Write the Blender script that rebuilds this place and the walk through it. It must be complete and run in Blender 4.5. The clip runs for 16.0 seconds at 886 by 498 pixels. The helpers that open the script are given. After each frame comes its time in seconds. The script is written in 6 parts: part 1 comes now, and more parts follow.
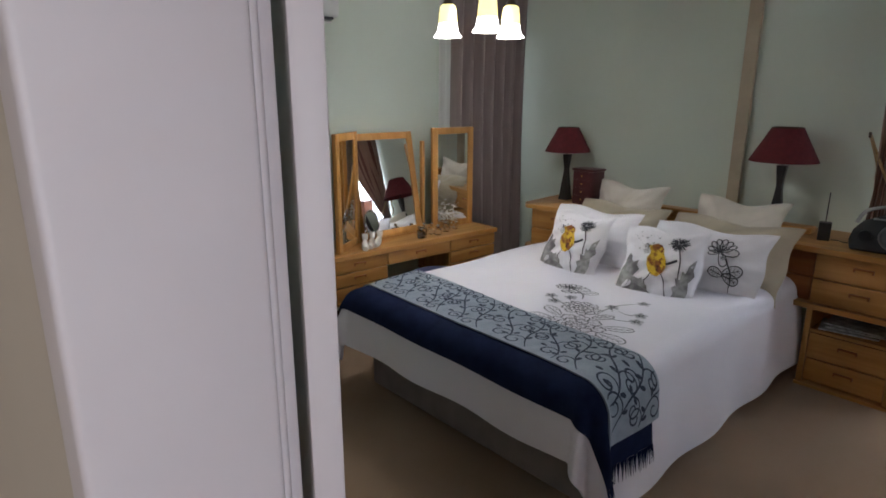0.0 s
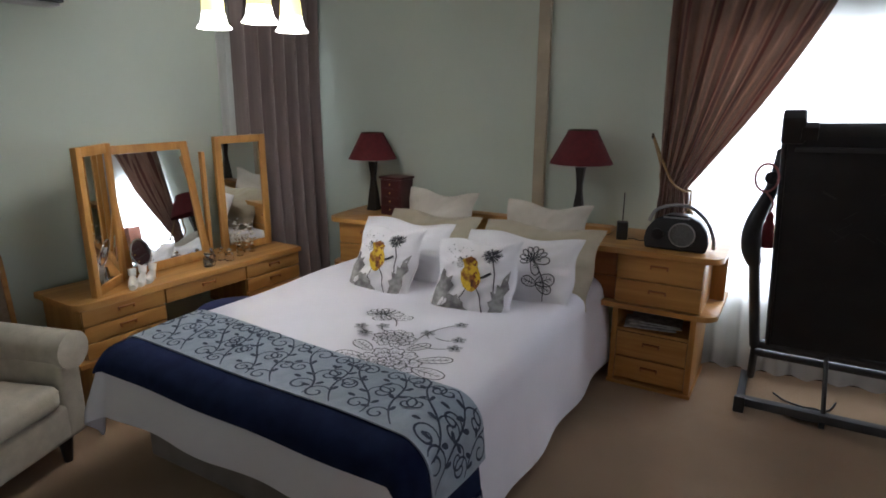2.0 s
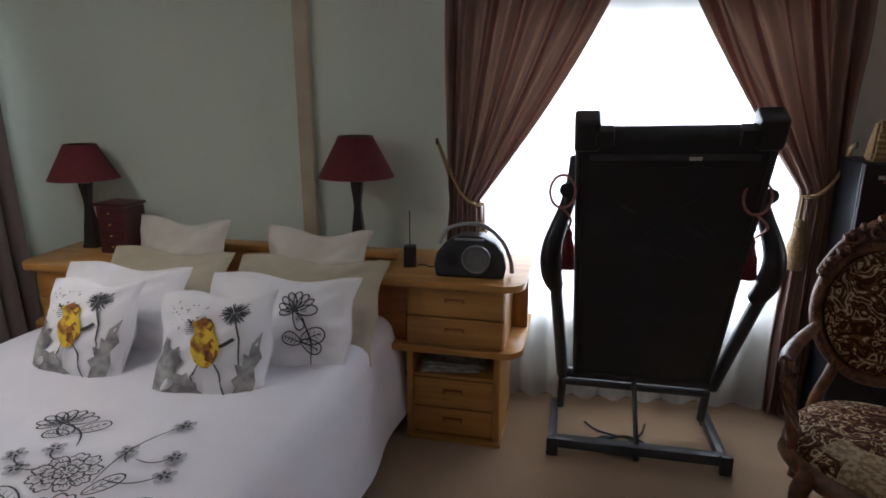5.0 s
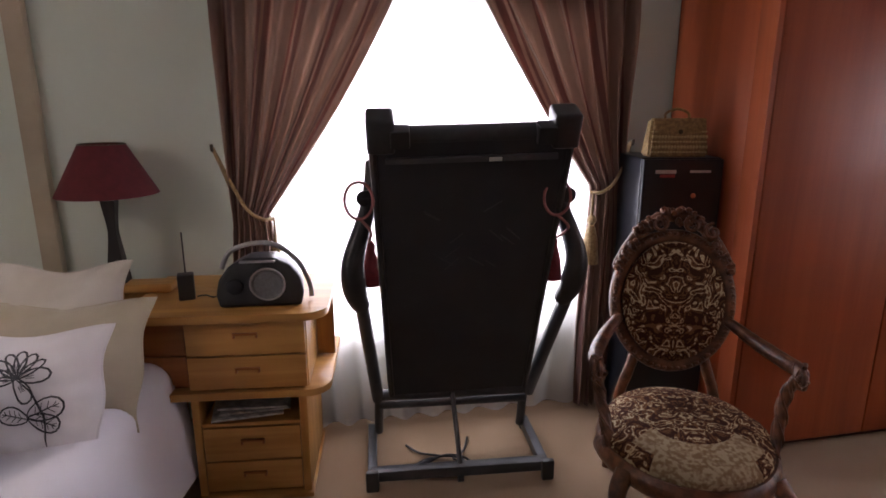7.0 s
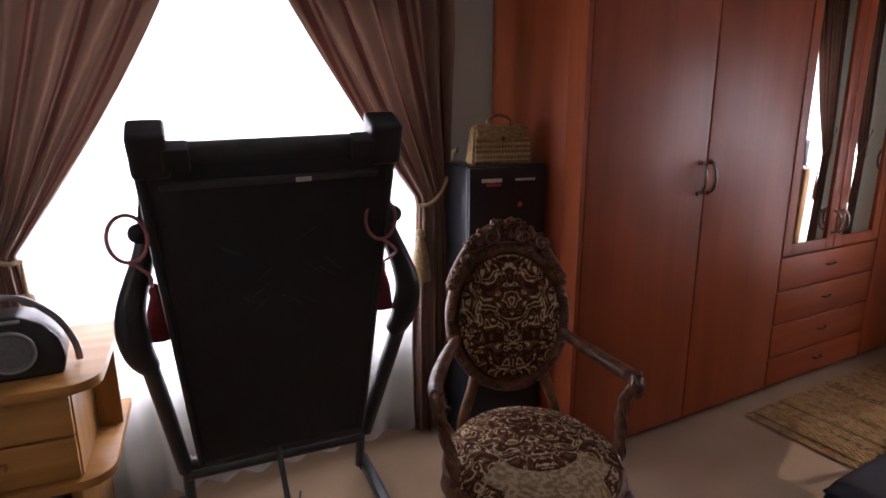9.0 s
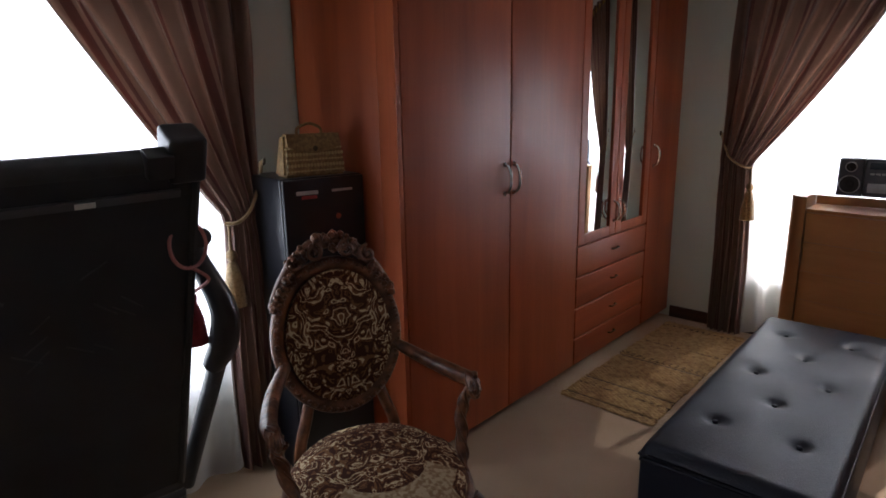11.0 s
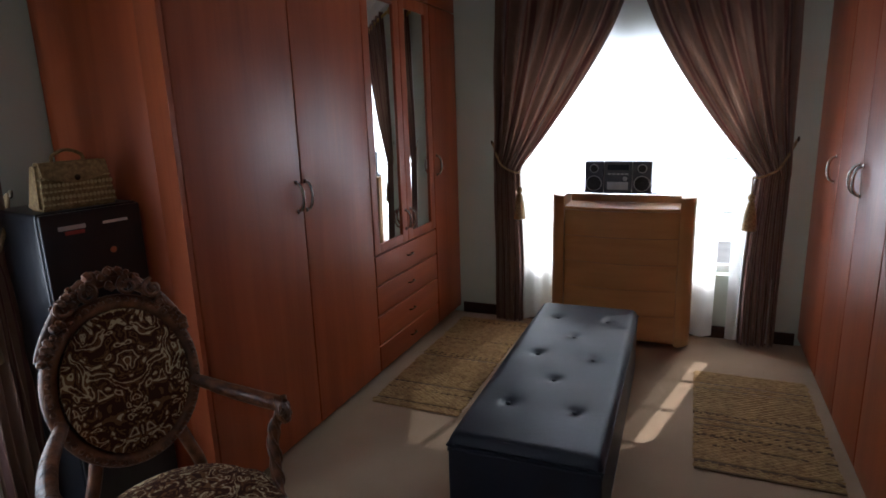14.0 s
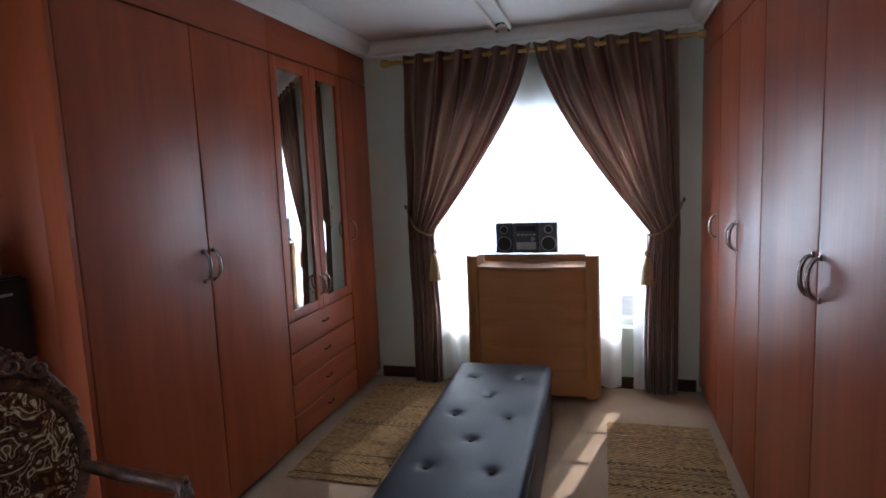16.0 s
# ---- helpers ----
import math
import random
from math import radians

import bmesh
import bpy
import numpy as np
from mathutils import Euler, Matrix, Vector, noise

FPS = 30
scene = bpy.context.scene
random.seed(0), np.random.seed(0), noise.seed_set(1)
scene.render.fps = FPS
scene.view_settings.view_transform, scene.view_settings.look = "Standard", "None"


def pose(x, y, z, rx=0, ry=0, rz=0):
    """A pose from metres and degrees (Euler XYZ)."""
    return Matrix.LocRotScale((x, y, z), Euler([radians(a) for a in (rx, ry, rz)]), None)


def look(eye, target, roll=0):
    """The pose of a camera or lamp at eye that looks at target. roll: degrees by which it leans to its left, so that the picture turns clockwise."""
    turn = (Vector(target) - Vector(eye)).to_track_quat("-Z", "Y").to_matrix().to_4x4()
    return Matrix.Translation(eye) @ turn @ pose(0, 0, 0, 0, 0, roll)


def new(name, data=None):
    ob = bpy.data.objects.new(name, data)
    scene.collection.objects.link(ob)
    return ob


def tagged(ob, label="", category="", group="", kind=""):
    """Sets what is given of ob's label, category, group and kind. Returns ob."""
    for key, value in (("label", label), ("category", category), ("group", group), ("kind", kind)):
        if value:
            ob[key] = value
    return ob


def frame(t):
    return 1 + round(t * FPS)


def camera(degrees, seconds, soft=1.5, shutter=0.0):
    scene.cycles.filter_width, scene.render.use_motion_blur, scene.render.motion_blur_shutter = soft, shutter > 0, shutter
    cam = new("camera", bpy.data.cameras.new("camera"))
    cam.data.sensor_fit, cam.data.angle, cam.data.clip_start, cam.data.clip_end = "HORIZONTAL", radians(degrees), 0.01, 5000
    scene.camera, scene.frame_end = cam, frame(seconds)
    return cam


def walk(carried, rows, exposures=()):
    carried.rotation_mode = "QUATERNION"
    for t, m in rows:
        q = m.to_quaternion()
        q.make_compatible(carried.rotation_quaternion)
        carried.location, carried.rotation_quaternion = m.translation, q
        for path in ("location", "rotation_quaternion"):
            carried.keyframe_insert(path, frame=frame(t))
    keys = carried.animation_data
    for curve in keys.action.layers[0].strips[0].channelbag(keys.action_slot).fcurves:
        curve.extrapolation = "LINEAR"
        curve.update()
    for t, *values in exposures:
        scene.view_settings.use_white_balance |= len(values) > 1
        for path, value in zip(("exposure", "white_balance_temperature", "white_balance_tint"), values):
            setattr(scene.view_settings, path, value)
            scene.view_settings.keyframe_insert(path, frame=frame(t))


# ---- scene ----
cam = camera(73.9, 16.0, soft=1.7)
PATH = [
    (0, (-0.23, 0.213, 1.559), (1.195, 1.523, 1.053), 0.2),
    (0.5, (-0.13, 0.292, 1.564), (1.415, 1.457, 1.059), 0.4),
    (1, (-0.034, 0.342, 1.569), (1.608, 1.367, 1.067), 0.3),
    (1.5, (0.039, 0.357, 1.569), (1.752, 1.259, 1.067), 0.3),
    (2, (0.14, 0.352, 1.562), (1.896, 1.17, 1.066), 0.2),
    (2.5, (0.278, 0.34, 1.562), (2.064, 1.093, 1.07), 0.1),
    (3, (0.414, 0.307, 1.548), (2.224, 1.005, 1.062), 0.1),
    (5.5, (0.942, 0.344, 1.565), (2.88, 0.388, 1.073), 0.1),
    (6, (0.995, 0.347, 1.544), (2.93, 0.2, 1.062), 0.1),
    (6.5, (1.074, 0.318, 1.544), (2.994, 0.044, 1.058), 0.1),
    (7, (1.154, 0.268, 1.535), (3.056, -0.122, 1.056), -0.0),
    (7.5, (1.228, 0.216, 1.529), (3.102, -0.3, 1.057), -0.2),
    (8, (1.301, 0.186, 1.512), (3.141, -0.45, 1.053), -0.4),
    (8.5, (1.382, 0.168, 1.534), (3.162, -0.614, 1.066), -0.3),
    (9, (1.411, 0.142, 1.549), (3.124, -0.777, 1.078), -0.3),
    (11.5, (1.519, 0.136, 1.555), (2.739, -1.382, 1.102), -1.4),
    (12, (1.514, 0.141, 1.552), (2.639, -1.451, 1.105), -1.7),
    (12.5, (1.515, 0.148, 1.558), (2.542, -1.509, 1.111), -1.8),
    (13, (1.498, 0.16, 1.567), (2.434, -1.549, 1.12), -1.9),
    (13.5, (1.481, 0.17, 1.575), (2.328, -1.586, 1.127), -1.9),
    (14, (1.471, 0.171, 1.595), (2.237, -1.621, 1.146), -1.9),
    (14.5, (1.454, 0.177, 1.601), (2.154, -1.649, 1.181), -2.1),
    (15, (1.438, 0.188, 1.608), (2.07, -1.676, 1.251), -2.2),
    (15.5, (1.42, 0.195, 1.608), (2.001, -1.696, 1.314), -2.3),
    (16, (1.411, 0.193, 1.606), (1.935, -1.72, 1.354), -2.4),
]
EXPOSURES = [(0, 0.35, 5950, 13), (1, 0.5, 5950, 13), (3, 0.1, 5950, 13), (5.5, 0.08, 6100, 18), (7.5, 0.6, 6650, 32), (8.5, 0.55, 6650, 33), (9, 0.2, 6550, 30), (12, 0.0, 5950, 15), (13.5, -0.12, 5800, 13), (15, 0.09, 5600, 12), (16, 0.16, 5450, 12)]
walk(cam, [(t, look(eye, target, roll)) for t, eye, target, roll in PATH], EXPOSURES)

# ---- light ----
SUN_ELEV, SUN_DIR = radians(42), Vector((0.24, 0.97, 0)).normalized()
world = bpy.data.worlds.new("sky")
scene.world = world
world.use_nodes = True
wn = world.node_tree.nodes
sky = wn.new("ShaderNodeTexSky")
sky.sky_type = "NISHITA"
sky.sun_disc = False
sky.sun_elevation = SUN_ELEV
sky.sun_rotation = math.atan2(-SUN_DIR.x, -SUN_DIR.y)
wn["Background"].inputs["Strength"].default_value = 0.15
world.node_tree.links.new(sky.outputs[0], wn["Background"].inputs[0])

sun_data = bpy.data.lights.new("sun", "SUN")
sun_data.energy, sun_data.angle, sun_data.color = 5.0, radians(0.5), (1.0, 0.95, 0.86)
sun = new("sun", sun_data)
sun_way = Vector((SUN_DIR.x * math.cos(SUN_ELEV), SUN_DIR.y * math.cos(SUN_ELEV), -math.sin(SUN_ELEV)))
sun.matrix_world = look((0, -12, 10), Vector((0, -12, 10)) + sun_way)


def area_light(name, eye, target, w, h, power, color=(0.86, 0.94, 1.0)):
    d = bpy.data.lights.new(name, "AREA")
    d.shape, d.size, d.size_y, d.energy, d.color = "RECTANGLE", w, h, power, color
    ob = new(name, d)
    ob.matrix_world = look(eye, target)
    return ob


area_light("window_light_east", (3.93, -0.25, 1.22), (2.0, -0.25, 1.05), 1.45, 1.4, 40)
area_light("window_light_south", (1.87, -4.30, 1.3), (1.87, -2.0, 1.15), 1.5, 1.3, 44)
area_light("window_light_north", (3.48, 3.33, 1.4), (3.3, 1.0, 1.0), 0.5, 1.1, 3)

pendant_data = bpy.data.lights.new("ceiling_lamp_light", "POINT")
pendant_data.energy, pendant_data.shadow_soft_size, pendant_data.color = 6.0, 0.055, (1.0, 0.96, 0.90)
pendant_light = new("ceiling_lamp_light", pendant_data)
pendant_light.matrix_world = pose(2.232, 2.215, 1.865)

# ---- materials ----
def mat(name, color, rough=0.6, metal=0.0, color2=None, scale=8.0, detail=6.0, bump=0.0, bump_scale=120.0, coat=0.0, sheen=0.0, spec=0.5, stretch=(1, 1, 1), contrast=(0.35, 0.65), dist=0.0):
    """A surface with two scales of variation: broad tint from one noise, fine relief from another."""
    m = bpy.data.materials.new(name)
    m.use_nodes = True
    nt, n = m.node_tree, m.node_tree.nodes
    b = n["Principled BSDF"]
    b.inputs["Roughness"].default_value, b.inputs["Metallic"].default_value = rough, metal
    b.inputs["Coat Weight"].default_value, b.inputs["Sheen Weight"].default_value = coat, sheen
    b.inputs["Specular IOR Level"].default_value = spec
    tc = n.new("ShaderNodeTexCoord")
    mp = n.new("ShaderNodeMapping")
    mp.inputs["Scale"].default_value = stretch
    nt.links.new(tc.outputs["Object"], mp.inputs[0])
    no = n.new("ShaderNodeTexNoise")
    no.inputs["Scale"].default_value, no.inputs["Detail"].default_value, no.inputs["Distortion"].default_value = scale, detail, dist
    nt.links.new(mp.outputs[0], no.inputs[0])
    ramp = n.new("ShaderNodeValToRGB")
    c2 = color2 or tuple(c * 0.8 for c in color)
    ramp.color_ramp.elements[0].position, ramp.color_ramp.elements[1].position = contrast
    ramp.color_ramp.elements[0].color, ramp.color_ramp.elements[1].color = (*c2, 1), (*color, 1)
    nt.links.new(no.outputs[0], ramp.inputs[0])
    nt.links.new(ramp.outputs[0], b.inputs["Base Color"])
    if bump:
        fine = n.new("ShaderNodeTexNoise")
        fine.inputs["Scale"].default_value, fine.inputs["Detail"].default_value = bump_scale, 3
        nt.links.new(mp.outputs[0], fine.inputs[0])
        bp = n.new("ShaderNodeBump")
        bp.inputs["Strength"].default_value, bp.inputs["Distance"].default_value = bump, 0.004
        nt.links.new(fine.outputs[0], bp.inputs["Height"])
        nt.links.new(bp.outputs[0], b.inputs["Normal"])
    return m


def wood(name, light, dark, axis, rough=0.4, coat=0.0, rings=9.0):
    """Grain that runs along one axis."""
    st = [rings, rings, rings]
    st["xyz".index(axis)] = rings * 0.07
    return mat(name, light, rough, color2=dark, scale=2.2, detail=8, bump=0.12, bump_scale=14, coat=coat, spec=0.35, stretch=st, contrast=(0.3, 0.7), dist=0.6)


def glow(name, color, strength):
    m = bpy.data.materials.new(name)
    m.use_nodes = True
    b = m.node_tree.nodes["Principled BSDF"]
    b.inputs["Base Color"].default_value = (*color, 1)
    b.inputs["Emission Color"].default_value, b.inputs["Emission Strength"].default_value = (*color, 1), strength
    return m


def striped(name, a, b_, c, repeats, rough=0.55, sheen=0.3):
    """Woven cloth striped along its first UV axis."""
    m = mat(name, a, rough, bump=0.25, bump_scale=260, sheen=sheen)
    nt, n = m.node_tree, m.node_tree.nodes
    uv = n.new("ShaderNodeUVMap")
    sep = n.new("ShaderNodeSeparateXYZ")
    nt.links.new(uv.outputs[0], sep.inputs[0])
    mul = n.new("ShaderNodeMath"); mul.operation = "MULTIPLY"; mul.inputs[1].default_value = repeats
    fr = n.new("ShaderNodeMath"); fr.operation = "FRACT"
    nt.links.new(sep.outputs[0], mul.inputs[0]); nt.links.new(mul.outputs[0], fr.inputs[0])
    r = n.new("ShaderNodeValToRGB")
    r.color_ramp.interpolation = "CONSTANT"
    e = r.color_ramp.elements
    e[0].position, e[0].color = 0.0, (*a, 1)
    e[1].position, e[1].color = 0.36, (*b_, 1)
    for p, col in ((0.52, c), (0.60, b_), (0.68, a), (0.9, c)):
        k = e.new(p); k.color = (*col, 1)
    nt.links.new(fr.outputs[0], r.inputs[0])
    mix = n.new("ShaderNodeMixRGB"); mix.blend_type = "MULTIPLY"; mix.inputs[0].default_value = 0.35
    old = [x for x in n if x.type == "VALTORGB" and x is not r][0]
    old.color_ramp.elements[0].color, old.color_ramp.elements[1].color = (0.75, 0.75, 0.75, 1), (1, 1, 1, 1)
    nt.links.new(r.outputs[0], mix.inputs[1]); nt.links.new(old.outputs[0], mix.inputs[2])
    nt.links.new(mix.outputs[0], n["Principled BSDF"].inputs["Base Color"])
    glow_through = n.new("ShaderNodeBsdfTranslucent")
    nt.links.new(mix.outputs[0], glow_through.inputs[0])
    blend = n.new("ShaderNodeMixShader")
    blend.inputs[0].default_value = 0.12
    nt.links.new(n["Principled BSDF"].outputs[0], blend.inputs[1])
    nt.links.new(glow_through.outputs[0], blend.inputs[2])
    nt.links.new(blend.outputs[0], n["Material Output"].inputs[0])
    return m


def sheer_cloth(name, tint, through_part):
    m = bpy.data.materials.new(name)
    m.use_nodes = True
    nt, n = m.node_tree, m.node_tree.nodes
    out = n["Material Output"]
    tr, df, tp = n.new("ShaderNodeBsdfTranslucent"), n.new("ShaderNodeBsdfDiffuse"), n.new("ShaderNodeBsdfTransparent")
    tr.inputs[0].default_value = df.inputs[0].default_value = (*tint, 1)
    m1, m2 = n.new("ShaderNodeMixShader"), n.new("ShaderNodeMixShader")
    m1.inputs[0].default_value, m2.inputs[0].default_value = 0.35, through_part
    nt.links.new(tr.outputs[0], m1.inputs[1]); nt.links.new(df.outputs[0], m1.inputs[2])
    nt.links.new(m1.outputs[0], m2.inputs[1]); nt.links.new(tp.outputs[0], m2.inputs[2])
    nt.links.new(m2.outputs[0], out.inputs[0])
    return m


def damask(name, dark, mid, cream, freq=1.0):
    """Velvet with a mirrored scroll pattern on the seat's and the back's own axes."""
    m = mat(name, cream, 0.9, bump=0.3, bump_scale=160, spec=0.15)
    nt, n = m.node_tree, m.node_tree.nodes
    L = nt.links.new
    tc = n.new("ShaderNodeTexCoord")
    sep = n.new("ShaderNodeSeparateXYZ"); L(tc.outputs["Object"], sep.inputs[0])
    ab = n.new("ShaderNodeMath"); ab.operation = "ABSOLUTE"; L(sep.outputs[0], ab.inputs[0])
    com = n.new("ShaderNodeCombineXYZ"); L(ab.outputs[0], com.inputs[0]); L(sep.outputs[1], com.inputs[1]); L(sep.outputs[2], com.inputs[2])
    no = n.new("ShaderNodeTexNoise"); no.inputs["Scale"].default_value, no.inputs["Detail"].default_value, no.inputs["Distortion"].default_value = 13 * freq, 1.5, 1.6
    L(com.outputs[0], no.inputs[0])
    sc = n.new("ShaderNodeMath"); sc.operation = "MULTIPLY"; sc.inputs[1].default_value = 4.6; L(no.outputs[0], sc.inputs[0])
    fr = n.new("ShaderNodeMath"); fr.operation = "FRACT"; L(sc.outputs[0], fr.inputs[0])
    r = n.new("ShaderNodeValToRGB"); r.color_ramp.interpolation = "CONSTANT"
    e = r.color_ramp.elements
    e[0].position, e[0].color = 0.0, (*dark, 1)
    e[1].position, e[1].color = 0.32, (*mid, 1)
    for p, c in ((0.52, cream), (0.70, mid), (0.84, dark), (0.92, mid)):
        k = e.new(p); k.color = (*c, 1)
    L(fr.outputs[0], r.inputs[0])
    L(r.outputs[0], n["Principled BSDF"].inputs["Base Color"])
    return m


WALL = mat("sage_wall_paint", (0.61, 0.665, 0.575), 0.75, color2=(0.58, 0.635, 0.545), scale=1.3, bump=0.06, bump_scale=220)
CEIL = mat("ceiling_paint", (0.72, 0.71, 0.68), 0.85, color2=(0.69, 0.68, 0.65), scale=1.5)
TRIM = mat("white_trim_paint", (0.66, 0.61, 0.63), 0.45, color2=(0.62, 0.57, 0.59), scale=4, bump=0.03, bump_scale=60)
HALL = mat("cream_wall_paint", (0.60, 0.54, 0.46), 0.8, color2=(0.56, 0.50, 0.42), scale=2, bump=0.05, bump_scale=200)
CHASE = mat("beige_pipe_paint", (0.46, 0.38, 0.27), 0.6, scale=4)
CARPET = mat("tan_carpet", (0.40, 0.27, 0.165), 0.97, color2=(0.33, 0.22, 0.13), scale=2.2, detail=8, bump=0.9, bump_scale=420, sheen=0.25, spec=0.1)
SKIRT = wood("dark_skirting", (0.07, 0.025, 0.012), (0.03, 0.012, 0.008), "x", 0.4)
PINE_X = wood("honey_pine_x", (0.52, 0.27, 0.075), (0.36, 0.16, 0.038), "x", 0.38)
PINE_Y = wood("honey_pine_y", (0.52, 0.27, 0.075), (0.36, 0.16, 0.038), "y", 0.38)
PINE_Z = wood("honey_pine_z", (0.50, 0.26, 0.07), (0.35, 0.155, 0.036), "z", 0.38)
PINE_RED = wood("reddish_pine", (0.36, 0.13, 0.035), (0.25, 0.08, 0.02), "y", 0.36)
# Near-black colour that puts the open bedside shelf's shade into its back.
SHADOW_IN = mat("painted_shelf_shade", (0.03, 0.018, 0.012), 0.9)
CHERRY = wood("cherry_laminate", (0.35, 0.078, 0.024), (0.25, 0.052, 0.016), "z", 0.40, coat=0.04, rings=5)
CHERRY_H = wood("cherry_laminate_cross", (0.35, 0.078, 0.024), (0.25, 0.052, 0.016), "y", 0.40, coat=0.04, rings=5)
BEECH = wood("beech_veneer", (0.54, 0.27, 0.10), (0.44, 0.21, 0.072), "x", 0.35, rings=5)
BEECH_Z = wood("beech_veneer_upright", (0.52, 0.28, 0.11), (0.42, 0.21, 0.08), "z", 0.35, rings=5)
LINEN = mat("white_duvet_cotton", (0.80, 0.78, 0.84), 0.85, color2=(0.76, 0.74, 0.80), scale=3, bump=0.25, bump_scale=350, sheen=0.1)
PILLOW_W = mat("white_pillow_cotton", (0.82, 0.80, 0.83), 0.85, color2=(0.77, 0.75, 0.78), scale=5, bump=0.25, bump_scale=350, sheen=0.1)
IVORY = mat("ivory_quilted_cotton", (0.62, 0.57, 0.50), 0.85, color2=(0.55, 0.50, 0.43), scale=6, bump=0.3, bump_scale=200, sheen=0.1)
TAUPE = mat("taupe_pillow_satin", (0.48, 0.42, 0.31), 0.6, color2=(0.42, 0.36, 0.26), scale=5, bump=0.15, bump_scale=250, sheen=0.2)
NAVY = mat("navy_wool", (0.012, 0.020, 0.062), 0.95, color2=(0.008, 0.013, 0.045), scale=14, bump=0.5, bump_scale=380, sheen=0.0, spec=0.15)
GREYBLUE = mat("grey_blue_brocade", (0.32, 0.375, 0.45), 0.6, color2=(0.26, 0.31, 0.38), scale=24, bump=0.3, bump_scale=300, sheen=0.2)
INK = mat("charcoal_embroidery", (0.045, 0.045, 0.055), 0.75, scale=60)
NAVY_THREAD = mat("navy_brocade_thread", (0.02, 0.035, 0.07), 0.7, scale=60)
GREYPRINT = mat("grey_print", (0.42, 0.41, 0.40), 0.8, color2=(0.17, 0.16, 0.165), scale=18, contrast=(0.38, 0.62))
YELLOW = mat("yellow_print", (0.66, 0.43, 0.02), 0.8, color2=(0.24, 0.085, 0.01), scale=26, contrast=(0.42, 0.56))
RUST = mat("rust_print", (0.30, 0.11, 0.015), 0.8, color2=(0.11, 0.03, 0.008), scale=40, contrast=(0.42, 0.58))
VALANCE = mat("taupe_bed_base_cloth", (0.24, 0.205, 0.19), 0.9, scale=8, bump=0.3, bump_scale=300, sheen=0.1)
CURTAIN = striped("mauve_striped_satin", (0.22, 0.122, 0.082), (0.11, 0.030, 0.020), (0.255, 0.146, 0.10), 5)
CURTAIN_N = mat("taupe_curtain_satin", (0.24, 0.185, 0.17), 0.55, color2=(0.20, 0.15, 0.14), scale=5, bump=0.15, bump_scale=250, sheen=0.3, stretch=(6, 6, 0.3))
SHEER = sheer_cloth("white_voile", (0.92, 0.90, 0.88), 0.16)
GOLDROPE = mat("gold_cord", (0.42, 0.28, 0.12), 0.6, color2=(0.26, 0.16, 0.06), scale=90, bump=0.6, bump_scale=240, sheen=0.3)
BRASS = mat("brass", (0.66, 0.44, 0.16), 0.28, 1.0, color2=(0.5, 0.32, 0.1), scale=12)
PEWTER = mat("pewter_metal", (0.60, 0.56, 0.52), 0.24, 1.0, color2=(0.50, 0.46, 0.42), scale=20)
CHROME = mat("chrome", (0.75, 0.75, 0.77), 0.12, 1.0, color2=(0.65, 0.65, 0.68), scale=20)
GREYSTEEL = mat("grey_painted_steel", (0.075, 0.077, 0.083), 0.35, 0.4, scale=12, bump=0.05, bump_scale=80)
BLACKPL = mat("black_plastic", (0.014, 0.014, 0.016), 0.35, color2=(0.022, 0.022, 0.025), scale=20, bump=0.08, bump_scale=200)
BLACKMAT = mat("black_deck_board", (0.011, 0.012, 0.016), 0.55, color2=(0.017, 0.018, 0.023), scale=7, bump=0.12, bump_scale=120)
SCUFF = mat("grey_scuff", (0.045, 0.045, 0.05), 0.7, scale=20)
LEATHER = mat("navy_black_leatherette", (0.014, 0.017, 0.030), 0.46, color2=(0.011, 0.013, 0.023), scale=5, bump=0.3, bump_scale=160, spec=0.35)
JUTE = mat("woven_jute", (0.50, 0.33, 0.145), 0.95, color2=(0.30, 0.18, 0.075), scale=34, bump=0.8, bump_scale=200)
JUTE_D = mat("dark_jute_yarn", (0.13, 0.08, 0.04), 0.95, scale=60)
STRAW = mat("golden_straw", (0.33, 0.22, 0.09), 0.75, color2=(0.18, 0.11, 0.045), scale=60, bump=0.7, bump_scale=160)
REDSHADE = mat("burgundy_shade_cloth", (0.125, 0.009, 0.013), 0.8, color2=(0.095, 0.007, 0.010), scale=30, bump=0.25, bump_scale=300)
DARKWOOD = mat("ebony_wood", (0.022, 0.015, 0.012), 0.35, color2=(0.012, 0.008, 0.007), scale=8, stretch=(6, 6, 0.5))
BOXRED = mat("dark_red_lacquer", (0.075, 0.016, 0.018), 0.35, color2=(0.05, 0.01, 0.012), scale=10)
CREAM_CH = mat("cream_upholstery", (0.56, 0.50, 0.40), 0.85, color2=(0.47, 0.42, 0.33), scale=18, bump=0.4, bump_scale=180, sheen=0.15)
MAROON = mat("maroon_throw", (0.16, 0.018, 0.02), 0.9, color2=(0.11, 0.012, 0.014), scale=14, bump=0.4, bump_scale=250, sheen=0.2)
CORK = mat("cork_board", (0.36, 0.27, 0.19), 0.9, color2=(0.30, 0.22, 0.15), scale=40)
STOOL = mat("royal_blue_velvet", (0.016, 0.026, 0.13), 0.85, color2=(0.012, 0.018, 0.09), scale=10, sheen=0.1)
WALNUT = mat("carved_walnut", (0.19, 0.075, 0.032), 0.36, color2=(0.065, 0.023, 0.010), scale=26, bump=0.7, bump_scale=60)
DAMASK = damask("damask_velvet", (0.05, 0.016, 0.009), (0.16, 0.072, 0.03), (0.50, 0.40, 0.25), 1.12)
